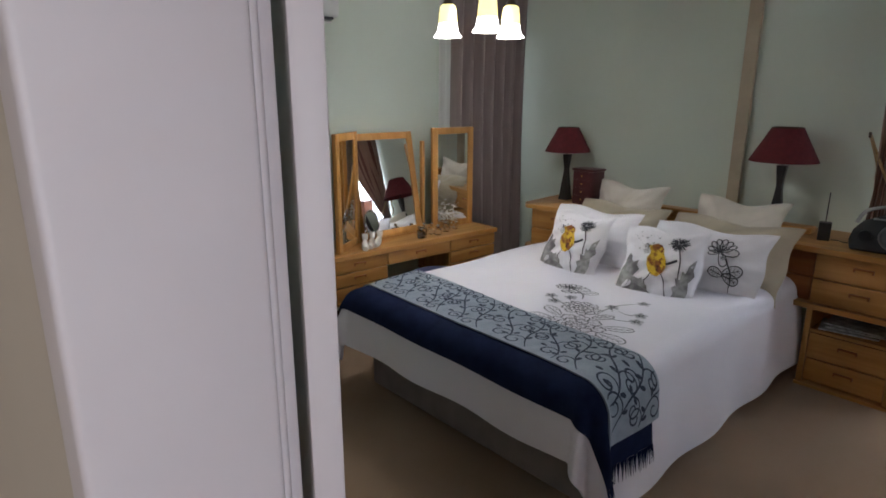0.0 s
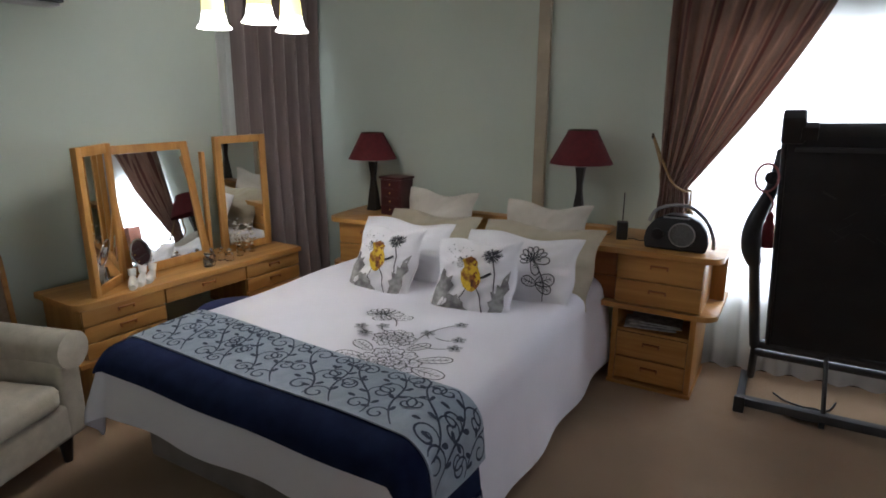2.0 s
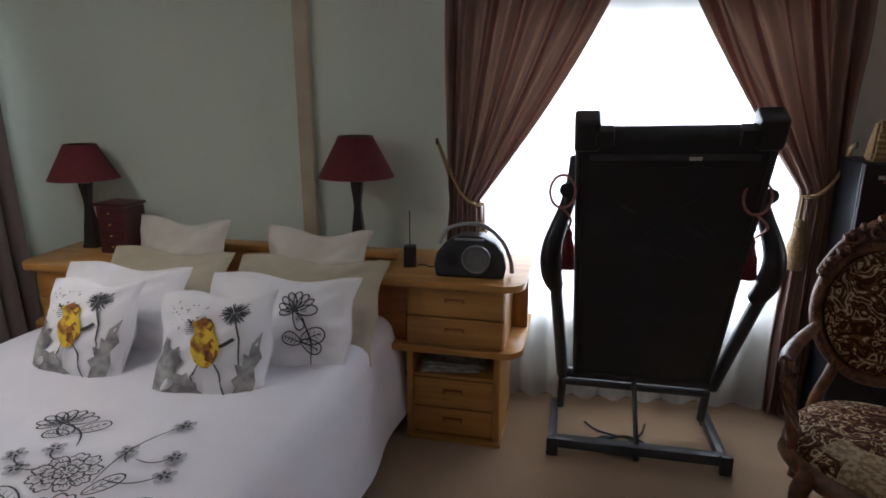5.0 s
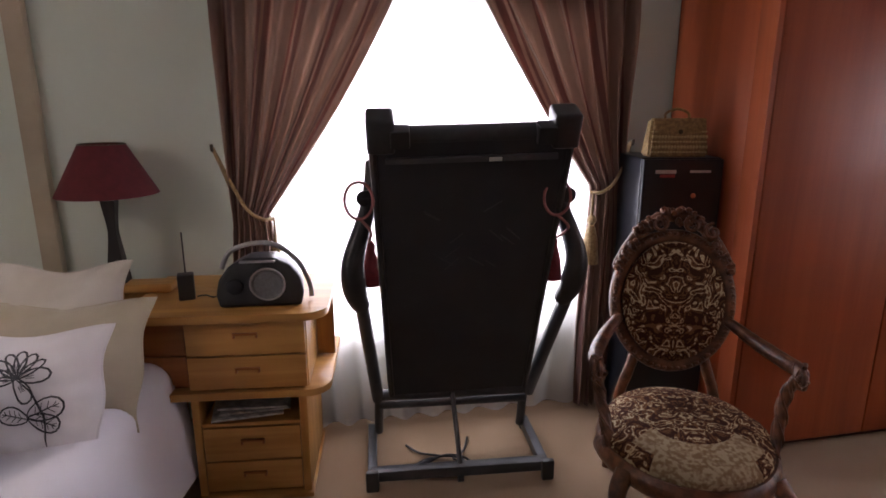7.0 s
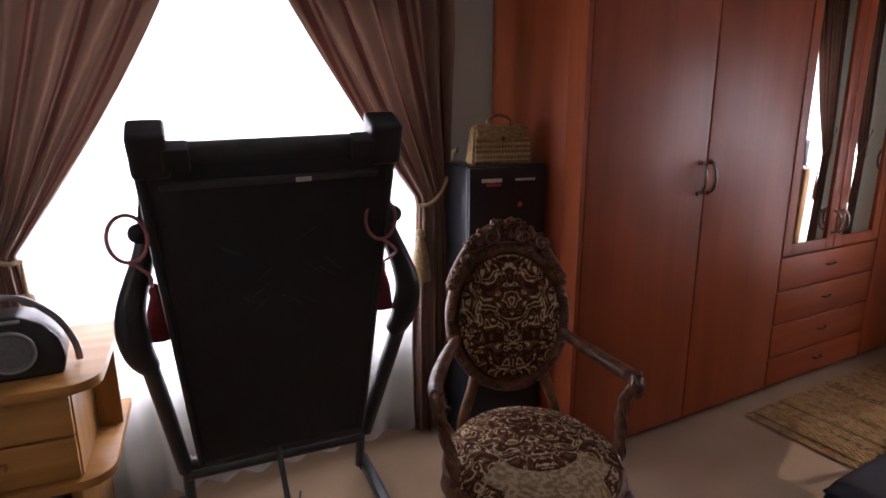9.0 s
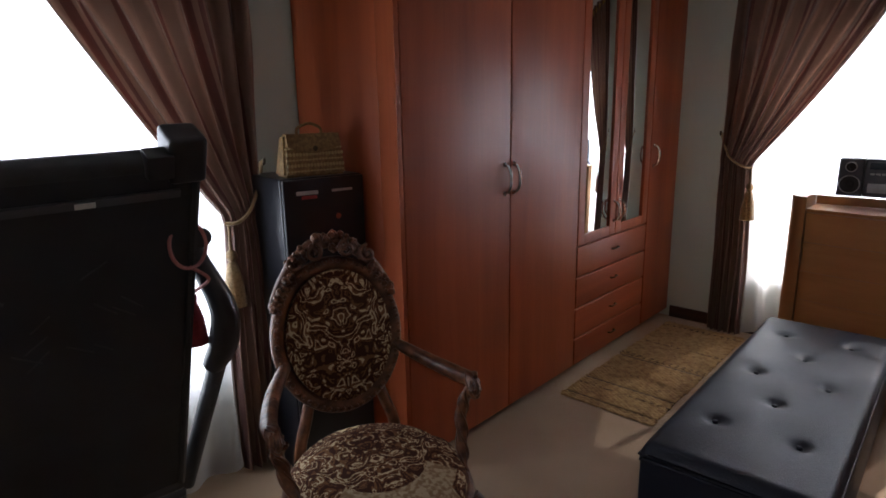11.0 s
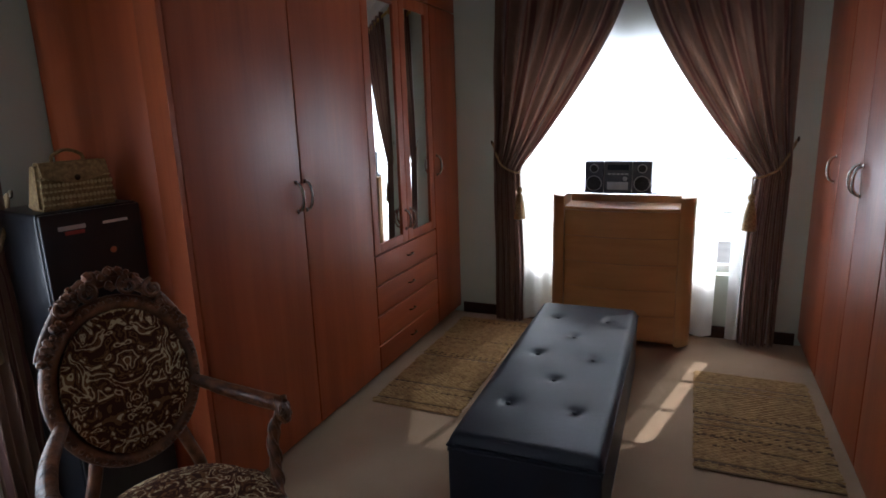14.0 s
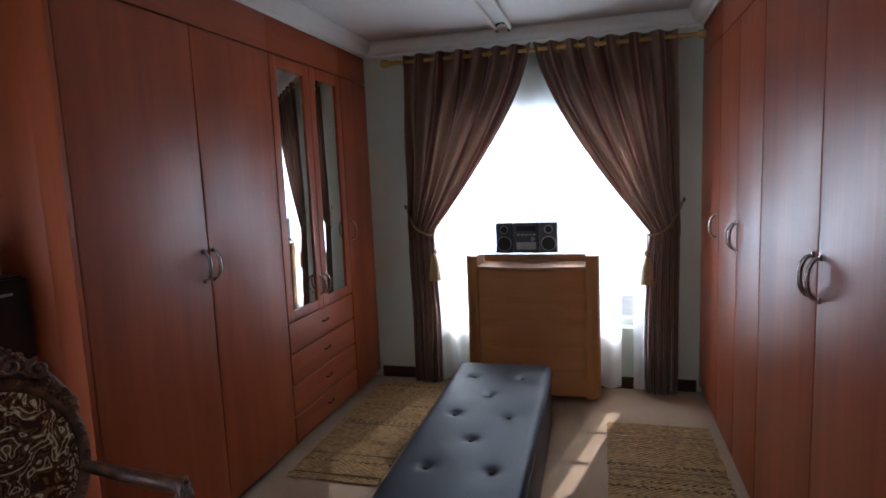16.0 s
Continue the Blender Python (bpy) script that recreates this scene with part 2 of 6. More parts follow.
LATTICE = mat("cream_lattice_velvet", (0.38, 0.30, 0.19), 0.9, color2=(0.22, 0.14, 0.075), scale=60, detail=1, contrast=(0.40, 0.60), bump=0.3, bump_scale=160, spec=0.15)
WHITEPL = mat("white_plastic", (0.68, 0.68, 0.66), 0.4, color2=(0.63, 0.63, 0.61), scale=6)
WHITECER = mat("white_ceramic", (0.75, 0.72, 0.66), 0.3, color2=(0.68, 0.64, 0.57), scale=10)
BLACKCAB = mat("black_steel_cabinet", (0.016, 0.018, 0.023), 0.28, color2=(0.012, 0.013, 0.017), scale=4, bump=0.05, bump_scale=100)
STEREO = mat("graphite_plastic", (0.075, 0.085, 0.105), 0.3, color2=(0.055, 0.062, 0.08), scale=20)
SPKGREY = mat("speaker_grille", (0.20, 0.22, 0.24), 0.4, 0.5, scale=90, bump=0.5, bump_scale=400)
SILVERPL = mat("silver_plastic", (0.42, 0.43, 0.45), 0.3, 0.6, scale=20)
PAPER = mat("magazine_paper", (0.5, 0.5, 0.5), 0.7, color2=(0.25, 0.24, 0.24), scale=25)
PINKCORD = mat("dusty_pink_cord", (0.36, 0.13, 0.12), 0.8, scale=60, bump=0.5, bump_scale=200)
REDTASSEL = mat("red_tassel", (0.28, 0.03, 0.035), 0.85, scale=60, bump=0.5, bump_scale=200)
LABEL = mat("pale_label", (0.6, 0.6, 0.58), 0.6, scale=30)
LABELRED = mat("red_label", (0.4, 0.06, 0.05), 0.6, scale=30)
AMBER = mat("amber_tip", (0.55, 0.42, 0.05), 0.25, color2=(0.40, 0.28, 0.03), scale=30, coat=0.3)
BRONZE = mat("dark_bronze", (0.10, 0.075, 0.05), 0.4, 0.9, scale=20)
OUTSIDE = mat("pale_bounce_ground", (0.50, 0.47, 0.42), 0.9, scale=3)
MIRROR = mat("mirror_silver", (0.86, 0.88, 0.87), 0.015, 1.0, color2=(0.86, 0.88, 0.87), scale=1)
BULB = glow("lit_opal_bell", (1.0, 0.97, 0.88), 5.0)
BULB_RIM = glow("lit_opal_rim", (1.0, 0.97, 0.92), 100.0)
BULB_TOP = glow("amber_opal_top", (1.0, 0.86, 0.36), 1.1)


def glass(name, tint=(1, 1, 1), rough=0.0):
    m = bpy.data.materials.new(name)
    m.use_nodes = True
    b = m.node_tree.nodes["Principled BSDF"]
    b.inputs["Base Color"].default_value = (*tint, 1)
    b.inputs["Roughness"].default_value, b.inputs["Transmission Weight"].default_value = rough, 1.0
    b.inputs["IOR"].default_value = 1.45
    return m


GLASS = glass("window_glass")
CRYSTAL = glass("cut_crystal", (0.95, 0.97, 1.0), 0.03)
BLUEGLASS = glass("blue_glass", (0.45, 0.6, 0.9), 0.05)

# ---- mesh helpers ----
def finish(bm, name, material, parent=None, label="", smooth=True):
    me = bpy.data.meshes.new(name)
    bmesh.ops.recalc_face_normals(bm, faces=bm.faces)
    bm.to_mesh(me)
    bm.free()
    if smooth:
        me.polygons.foreach_set("use_smooth", [True] * len(me.polygons))
        me.set_sharp_from_angle(angle=radians(40))
    for m in material if isinstance(material, (list, tuple)) else (material,):
        me.materials.append(m)
    ob = new(name, me)
    if parent is not None:
        ob.parent = parent
    return tagged(ob, label)


def part(name, bm, material, parent, label=""):
    return finish(bm, name, material, parent, label)


def thing(name, m, label, category, group="", kind=""):
    ob = new(name)
    ob.empty_display_size = 0.05
    ob.matrix_world = m
    return tagged(ob, label, category, group, kind)


def solo(name, bm, material, label, category="", kind="", group="", m=None):
    ob = finish(bm, name, material)
    if m is not None:
        ob.matrix_world = m
    return tagged(ob, label, category, group, kind)


def structure(name, bm, material, label):
    return tagged(finish(bm, name, material), label, "", "", "structure")


def box(x0, x1, y0, y1, z0, z1, bev=0.004, seg=2):
    bm = bmesh.new()
    bmesh.ops.create_cube(bm, size=1.0)
    s, c = Vector((x1 - x0, y1 - y0, z1 - z0)), Vector((x0 + x1, y0 + y1, z0 + z1)) / 2
    for v in bm.verts:
        v.co = Vector((v.co.x * s.x, v.co.y * s.y, v.co.z * s.z)) + c
    bev = min(bev, 0.45 * min(abs(a) for a in s))
    if bev > 0:
        bmesh.ops.bevel(bm, geom=list(bm.edges), offset=bev, segments=seg, affect="EDGES", profile=0.6)
    return bm


def join(*bms):
    out = bmesh.new()
    for b in bms:
        me = bpy.data.meshes.new("tmp")
        b.to_mesh(me)
        out.from_mesh(me)
        bpy.data.meshes.remove(me)
        b.free()
    return out


def moved(bm, m):
    bmesh.ops.transform(bm, matrix=m, verts=bm.verts)
    return bm


def lathe(profile, n=28, cap=True):
    bm = bmesh.new()
    rings = []
    for r, z in profile:
        rings.append([bm.verts.new((r * math.cos(2 * math.pi * k / n), r * math.sin(2 * math.pi * k / n), z)) for k in range(n)])
    for a, b in zip(rings, rings[1:]):
        for k in range(n):
            bm.faces.new((a[k], a[(k + 1) % n], b[(k + 1) % n], b[k]))
    if cap:
        for ring in (rings[0], rings[-1]):
            if (ring[0].co - ring[n // 2].co).length > 1e-5:
                bm.faces.new(ring)
    return bm


def tube(pts, r, n=10, closed=False, flat=1.0):
    """A round bar along points; r is one radius or one for each point."""
    pts = [Vector(p) for p in pts]
    rs = r if isinstance(r, (list, tuple)) else [r] * len(pts)
    bm = bmesh.new()
    rings, up = [], None
    for k, p in enumerate(pts):
        if closed:
            d = pts[(k + 1) % len(pts)] - pts[k - 1]
        else:
            d = pts[min(k + 1, len(pts) - 1)] - pts[max(k - 1, 0)]
        d.normalize()
        if up is None:
            up = Vector((0, 0, 1)) if abs(d.z) < 0.9 else Vector((1, 0, 0))
        side = d.cross(up).normalized()
        up = side.cross(d).normalized()
        rings.append([bm.verts.new(p + rs[k] * (math.cos(2 * math.pi * j / n) * side + flat * math.sin(2 * math.pi * j / n) * up)) for j in range(n)])
    pairs = list(zip(rings, rings[1:])) + ([(rings[-1], rings[0])] if closed else [])
    for a, b in pairs:
        for j in range(n):
            bm.faces.new((a[j], a[(j + 1) % n], b[(j + 1) % n], b[j]))
    if not closed:
        bm.faces.new(rings[0])
        bm.faces.new(rings[-1])
    return bm


def smooth_line(pts, n=8):
    """A Catmull-Rom curve through points."""
    pts = [Vector(p) for p in pts]
    out = []
    for k in range(len(pts) - 1):
        p0, p1, p2, p3 = pts[max(k - 1, 0)], pts[k], pts[k + 1], pts[min(k + 2, len(pts) - 1)]
        for j in range(n):
            t = j / n
            out.append(0.5 * ((2 * p1) + (p2 - p0) * t + (2 * p0 - 5 * p1 + 4 * p2 - p3) * t * t + (3 * p1 - p0 - 3 * p2 + p3) * t ** 3))
    out.append(pts[-1])
    return out


def sheet(fn, nu, nv, thick=0.0, wrap=False):
    """A cloth or shell from fn(u, v) with UVs; thick gives it a second side."""
    bm = bmesh.new()
    uvl = bm.loops.layers.uv.new("UVMap")
    vs = [[bm.verts.new(fn(i / nu, j / nv)) for j in range(nv + 1)] for i in range(nu + 1)]
    for i in range(nu):
        for j in range(nv):
            f = bm.faces.new((vs[i][j], vs[i + 1][j], vs[i + 1][j + 1], vs[i][j + 1]))
            for loop, (a, b) in zip(f.loops, ((i, j), (i + 1, j), (i + 1, j + 1), (i, j + 1))):
                loop[uvl].uv = (a / nu, b / nv)
    if thick:
        bm.normal_update()
        bmesh.ops.solidify(bm, geom=list(bm.faces), thickness=thick)
    return bm


def ribbon(bm, path, surf, width, off=0.0025):
    """A flat stroke that lies on a surface surf(u, v); the path is in metres of u and v."""
    pts = [Vector((p[0], p[1])) for p in path]
    rows = []
    for k, p in enumerate(pts):
        d = (pts[min(k + 1, len(pts) - 1)] - pts[max(k - 1, 0)])
        if d.length < 1e-9:
            continue
        d.normalize()
        q = Vector((-d.y, d.x))
        w = width * (0.35 + 0.65 * math.sin(math.pi * min(1, max(0, (k + 0.6) / len(pts)))) ** 0.6) / 2
        rows.append([bm.verts.new(surf(*(p + q * s * w), off)) for s in (-1, 0, 1)])
    for a, b in zip(rows, rows[1:]):
        for j in range(2):
            bm.faces.new((a[j], a[j + 1], b[j + 1], b[j]))


def blob(bm, outline, surf, off=0.0025):
    """A filled flat patch of a closed outline on a surface."""
    cx = sum(p[0] for p in outline) / len(outline)
    cy = sum(p[1] for p in outline) / len(outline)
    mid = bm.verts.new(surf(cx, cy, off))
    half = [bm.verts.new(surf((p[0] + cx) / 2, (p[1] + cy) / 2, off)) for p in outline]
    rim = [bm.verts.new(surf(p[0], p[1], off)) for p in outline]
    n = len(outline)
    for k in range(n):
        bm.faces.new((mid, half[k], half[(k + 1) % n]))
        bm.faces.new((half[k], rim[k], rim[(k + 1) % n], half[(k + 1) % n]))


def spiral(cx, cy, r, turns, start, sense=1, n=26):
    return [(cx + r * (1 - 0.85 * k / n) * math.cos(start + sense * turns * 2 * math.pi * k / n), cy + r * (1 - 0.85 * k / n) * math.sin(start + sense * turns * 2 * math.pi * k / n)) for k in range(n + 1)]


def arc_line(a, b, bend, n=10):
    a, b = Vector(a), Vector(b)
    q = Vector((-(b - a).y, (b - a).x))
    return [tuple(a.lerp(b, k / n) + q * bend * math.sin(math.pi * k / n)) for k in range(n + 1)]


def petal(cx, cy, ang, length, width, n=12):
    out = []
    for k in range(n):
        t = 2 * math.pi * k / n
        lx, ly = length * (0.5 - 0.5 * math.cos(t)), width * 0.5 * math.sin(t) * (1 - 0.25 * math.cos(t))
        out.append((cx + lx * math.cos(ang) - ly * math.sin(ang), cy + lx * math.sin(ang) + ly * math.cos(ang)))
    return out

# ---- the room ----
XW, XE, YS, YN, ZC = -0.005, 3.86, -4.145, 3.24, 2.60
NORTH = Matrix.Translation((XE, 3.17, 0)) @ Matrix.Rotation(radians(-8), 4, "Z") @ Matrix.Translation((-XE, -YN, 0))  # the bed end of the room stands askew


def wall_with_hole(axis, a0, a1, b0, b1, z1, hole):
    """A wall along one axis between b0 and b1, from a0 to a1 thick, with one opening (b, b, z, z)."""
    h0, h1, hz0, hz1 = hole
    pieces = [(b0, h0, 0, z1), (h1, b1, 0, z1), (h0, h1, hz1, z1)]
    if hz0 > 0.01:
        pieces.append((h0, h1, 0, hz0))
    out = []
    for p0, p1, q0, q1 in pieces:
        out.append(box(a0, a1, p0, p1, q0, q1, 0) if axis == "y" else box(p0, p1, a0, a1, q0, q1, 0))
    return join(*out)


structure("floor", box(-1.6, 4.06, YS - 0.2, 4.0, -0.1, 0.0, 0), CARPET, "tan cut-pile carpet over the whole room")
structure("ceiling", box(-1.6, 4.06, YS - 0.2, 4.0, ZC, ZC + 0.1, 0), CEIL, "flat white painted ceiling")
structure("wall_east", wall_with_hole("y", XE, XE + 0.2, YS - 0.2, 3.40, ZC, (-1.0, 0.50, 0.48, 1.93)), WALL, "sage grey painted wall with a window")
structure("wall_south", wall_with_hole("x", YS - 0.2, YS, -0.13, XE, ZC, (1.10, 2.64, 0.45, 2.02)), WALL, "sage grey painted wall with a window")
structure("wall_north", wall_with_hole("x", YN, YN + 0.2, -0.2, XE - 0.001, ZC, (3.20, 3.76, 0.8, 2.12)), WALL, "sage grey painted wall with a window").matrix_world = NORTH
structure("wall_west", wall_with_hole("y", XW - 0.125, XW, YS, 3.70, ZC, (-0.205, 0.637, 0, 2.05)), WALL, "sage grey painted wall with a doorway")
structure("wall_hall_side", box(-1.6, -0.13, 1.2, 1.3, 0, ZC, 0), HALL, "cream painted passage wall")
# The opening in this unseen end wall is made up to admit light.
structure("wall_hall_end", wall_with_hole("x", -1.5, -1.4, -1.6, -0.13, ZC, (-1.42, -0.25, 0.9, 2.1)), HALL, "cream painted passage wall with an opening added for light")
structure("wall_hall_back", box(-1.6, -1.5, -1.4, 1.2, 0, ZC, 0), HALL, "cream painted passage wall")
structure("wall_hall_skin", wall_with_hole("y", XW - 0.137, XW - 0.127, -1.4, 1.2, ZC, (-0.205, 0.637, 0, 2.05)), HALL, "cream paint on the passage side of the door wall")
# Added fill lamp in the made-up opening; brightens door frame and bed foot.
area_light("hall_fill_light", (-0.83, -1.43, 1.5), (-0.1, 0.5, 1.2), 1.1, 1.1, 14, (0.98, 0.97, 0.97))


def cornice(name, a, b, inward):
    """A coved plaster strip along the top of a wall from a to b."""
    a, b, inward = Vector(a), Vector(b), Vector(inward)
    prof = [(0, -0.10), (0.012, -0.10), (0.018, -0.085)] + [(0.018 + 0.07 * math.sin(t), -0.015 - 0.07 * math.cos(t)) for t in (0.2, 0.5, 0.8, 1.1, 1.4)] + [(0.10, -0.012), (0.10, 0), (0, 0)]
    bm = bmesh.new()
    ends = [[bm.verts.new(p + inward * (o + 0.001) + Vector((0, 0, z - 0.001))) for o, z in prof] for p in (a, b)]
    for k in range(len(prof)):
        j = (k + 1) % len(prof)
        bm.faces.new((ends[0][k], ends[0][j], ends[1][j], ends[1][k]))
    bm.faces.new(ends[0])
    bm.faces.new(ends[1])
    return structure(name, bm, CEIL, "white coved plaster cornice")


cornice("trim_cornice_east", (XE, -1.45, ZC), (XE, 3.165, ZC), (-1, 0, 0))
cornice("trim_cornice_north", (XW, YN, ZC), (XE - 0.02, YN, ZC), (0, -1, 0)).matrix_world = NORTH
cornice("trim_cornice_south", (0.78, YS, ZC), (3.14, YS, ZC), (0, 1, 0))
cornice("trim_cornice_left_wardrobe", (3.16, YS, ZC), (3.16, -1.40, ZC), (-1, 0, 0))
cornice("trim_cornice_right_wardrobe", (0.765, YS, ZC), (0.765, -1.30, ZC), (1, 0, 0))
for nm, dims in (("baseboard_east", (XE - 0.018, XE, -1.5, 3.14)), ("baseboard_north", (XW, XE - 0.02, YN - 0.018, YN)), ("baseboard_south", (0.78, 3.14, YS, YS + 0.018)), ("baseboard_west", (XW, XW + 0.018, 0.70, YN - 0.02))):
    board = structure(nm, box(*dims, 0.0, 0.085, 0.004), SKIRT, "dark brown wooden skirting board")
    if nm == "baseboard_north":
        board.matrix_world = NORTH
structure("trim_pipe_cover", join(box(XE - 0.055, XE, 1.355, 1.43, 0, ZC - 0.1, 0.012)), CHASE, "beige boxed pipe running up the wall")
# Unseen ground, added pale so that it bounces light towards the windows.
structure("ground", box(-60, 60, -60, 60, -0.42, -0.22, 0), OUTSIDE, "pale ground plane added outside to bounce light at the windows")


def window(name, w, h, m, label, cols, rows):
    """A framed window in the opening; its own x runs across, z up, y through the wall."""
    win = thing(name, m, label, "", kind="structure")
    fr = join(box(-w / 2, -w / 2 + 0.05, -0.03, 0.03, 0, h), box(w / 2 - 0.05, w / 2, -0.03, 0.03, 0, h), box(-w / 2 + 0.05, w / 2 - 0.05, -0.03, 0.03, 0, 0.05), box(-w / 2 + 0.05, w / 2 - 0.05, -0.03, 0.03, h - 0.05, h))
    part("window_frame", fr, WHITEPL, win)
    part("window_sill", box(-w / 2 - 0.03, w / 2 + 0.03, -0.10, -0.032, -0.03, -0.002), TRIM, win)
    iw, ih = (w - 0.1) / cols, (h - 0.1) / rows
    for i in range(1, cols):
        part("mullion", box(-w / 2 + 0.05 + i * iw - 0.015, -w / 2 + 0.05 + i * iw + 0.015, -0.022, 0.022, 0.052, h - 0.052), WHITEPL, win)
    for i in range(cols):
        for j in range(1, rows):
            x0 = -w / 2 + 0.05 + i * iw + 0.016
            part("glazing_bar", box(x0, x0 + iw - 0.032, -0.01, 0.01, 0.05 + j * ih - 0.01, 0.05 + j * ih + 0.01), WHITEPL, win)
    for i in range(cols):
        p = part("pane", box(-w / 2 + 0.053 + i * iw + 0.013, -w / 2 + 0.05 + (i + 1) * iw - 0.016, -0.003, 0.003, 0.053, h - 0.053, 0), GLASS, win)
        p.visible_shadow = False
    return win


window("window_1", 1.5, 1.45, pose(XE + 0.13, -0.25, 0.48, 0, 0, -90), "white framed bedroom window with plain glass", 2, 1)
window("window_2", 1.54, 1.57, pose(1.87, YS - 0.13, 0.45, 0, 0, 180), "white framed window with small bars", 3, 4)
window("window_3", 0.56, 1.32, NORTH @ pose(3.48, YN + 0.13, 0.8, 0, 0, 0), "white framed corner window", 2, 1)

# the doorway and its open door
jamb = thing("door_1", pose(-0.062, 0.615, 0), "white painted open door in a moulded frame", "", kind="structure")
for y0, y1, y2 in ((-0.018, 0.020, -0.007), (-0.802, -0.818, -0.813)):
    part("door_lining", box(-0.084, 0.058, min(y0, y1), max(y0, y1), 0, 2.03, 0.006, 3), TRIM, jamb)
    part("rebate", join(box(0.060, 0.080, min(y2, y1), max(y2, y1), 0, 2.03, 0.002), tube([(0.062, y2, 0), (0.062, y2, 2.03)], 0.006, 10)), TRIM, jamb)
part("head_lining", box(-0.084, 0.080, -0.80, -0.02, 2.032, 2.048, 0.003), TRIM, jamb)
leaf = part("door_leaf", box(0, 0.79, -0.003, 0.024, 0.008, 2.02, 0.003), TRIM, jamb)
leaf.matrix_basis = pose(0.1034, -0.0325, 0, 0, 0, 61.5)
for z in (0.25, 1.75):
    part("hinge", tube([(-0.006, 0.02, z - 0.05), (-0.006, 0.02, z + 0.05)], 0.007, 10), BRASS, leaf)
part("lever_plate", box(0.71, 0.75, -0.011, -0.004, 1.08, 1.31, 0.003), BRONZE, leaf, "dark bronze back plate")
part("door_handle", tube(smooth_line([(0.73, -0.008, 1.268), (0.73, -0.042, 1.268), (0.72, -0.052, 1.268), (0.66, -0.056, 1.266), (0.625, -0.054, 1.263)], 5), 0.009), BRASS, leaf, "brass lever handle")
part("handle_tip", moved(lathe([(0.0, -0.022), (0.011, -0.018), (0.016, 0.0), (0.011, 0.016), (0.0, 0.02)], 18), pose(0.615, -0.054, 1.258)), AMBER, leaf, "yellow amber-like handle tip")


# ---- curtains ----
def curtain_pair(m, half, rod_z, ties, hook_z, tie_in, tie_out, rod_half, sheer_h0, nets, cloth_label):
    """Eyelet curtains tied back over a voile. Own x runs along the wall, y into the room, z up; x = 0 is the middle."""
    rod = thing("curtain_rod", m, "brass curtain pole with turned end knobs above the window", "curtain rod")
    part("pole", tube([(-rod_half, 0, rod_z), (rod_half, 0, rod_z)], 0.014, 14), BRASS, rod)
    for s in (-1, 1):
        knob = moved(lathe([(0.0, 0), (0.016, 0.004), (0.013, 0.02), (0.026, 0.04), (0.03, 0.06), (0.02, 0.085), (0.0, 0.095)], 16), pose(s * rod_half, 0, rod_z, 0, 90 * s, 0))
        part("end_knob", knob, BRASS, rod)
        part("bracket", join(box(s * (rod_half - 0.07) - 0.01, s * (rod_half - 0.07) + 0.01, -0.068, -0.012, rod_z - 0.012, rod_z + 0.012)), BRASS, rod)
    for s, tie_z in zip((-1, 1), ties):
        folds, top = 7, rod_z + 0.045

        def surf(u, v, s=s, tie_z=tie_z):
            z = top * (1 - v) + 0.015 * v
            outer = half + 0.012 * math.sin(5 * v)
            if z > tie_z:
                k = (top - z) / (top - tie_z)
                inner = tie_in * (k ** 1.42) + 0.008
                outer += (tie_out - half) * k ** 3
            else:
                k = (tie_z - z) / tie_z
                inner = tie_in - 0.03 * math.sin(min(1, k * 1.5) * math.pi / 2)
                outer = tie_out + (half + 0.02 - tie_out) * min(1, k * 2.2)
            width = outer - inner
            x = inner + width * u
            squeeze = min(1.0, width / half)
            amp = 0.045 * (0.35 + 0.65 * squeeze)
            fan = u + 0.03 * math.sin(9 * v + 4 * u)
            y = amp * math.cos(2 * math.pi * folds * fan) + 0.03 * (1 - squeeze) * math.sin(math.pi * u) + 0.012 * math.sin(23 * u + 6 * v) * v
            if abs(z - tie_z) < 0.06:
                y *= 0.75
            return Vector((s * x, y + 0.006, z))

        cur = thing("curtain", m @ pose(0, 0, 0), cloth_label, "curtain", "tied-back curtains")
        part("drape", sheet(surf, 150, 56), CURTAIN, cur)
        for k in range(folds):
            u = (k + 0.25) / folds
            ring = tube([(0, 0.026 * math.cos(a), 0.026 * math.sin(a)) for a in [2 * math.pi * j / 16 for j in range(16)]], 0.005, 6, True)
            part("eyelet", moved(ring, pose(s * (0.008 + (half - 0.008) * u), 0.0, rod_z)), BRASS, cur)
        # the tie-back cord, its wall hook and tassel
        tie = thing("curtain_tieback", m @ pose(0, 0, 0), "twisted gold cord tie-back with a long tassel", "tieback", "gold curtain tie-backs")
        hook = (s * (half + 0.055), -0.045, hook_z)
        a, b = (s * (tie_out + 0.01), 0.02, tie_z + 0.03), (s * (tie_in - 0.01), 0.05, tie_z - 0.01)
        part("cord", join(tube(smooth_line([hook, (s * (half * 0.7 + tie_out * 0.3), 0.02, tie_z + 0.6 * (hook_z - tie_z)), (s * (tie_out * 0.6 + tie_in * 0.4), 0.07, tie_z + 0.04), (s * (tie_in + 0.03), 0.078, tie_z - 0.005), b], 8), 0.008, 8), tube(smooth_line([hook, (s * (half * 0.8 + tie_out * 0.2), -0.035, tie_z + 0.12), (s * (tie_out + 0.0), -0.04, tie_z + 0.03), (s * (tie_in + 0.05), -0.03, tie_z - 0.02), b], 8), 0.008, 8)), GOLDROPE, tie)
        tas = lathe([(0.004, 0.10), (0.007, 0.0), (0.02, -0.012), (0.024, -0.03), (0.013, -0.05), (0.02, -0.06), (0.036, -0.13), (0.045, -0.235), (0.0, -0.237)], 20)
        part("tassel", moved(tas, pose(s * (tie_in - 0.015), 0.075, tie_z - 0.11)), GOLDROPE, tie)
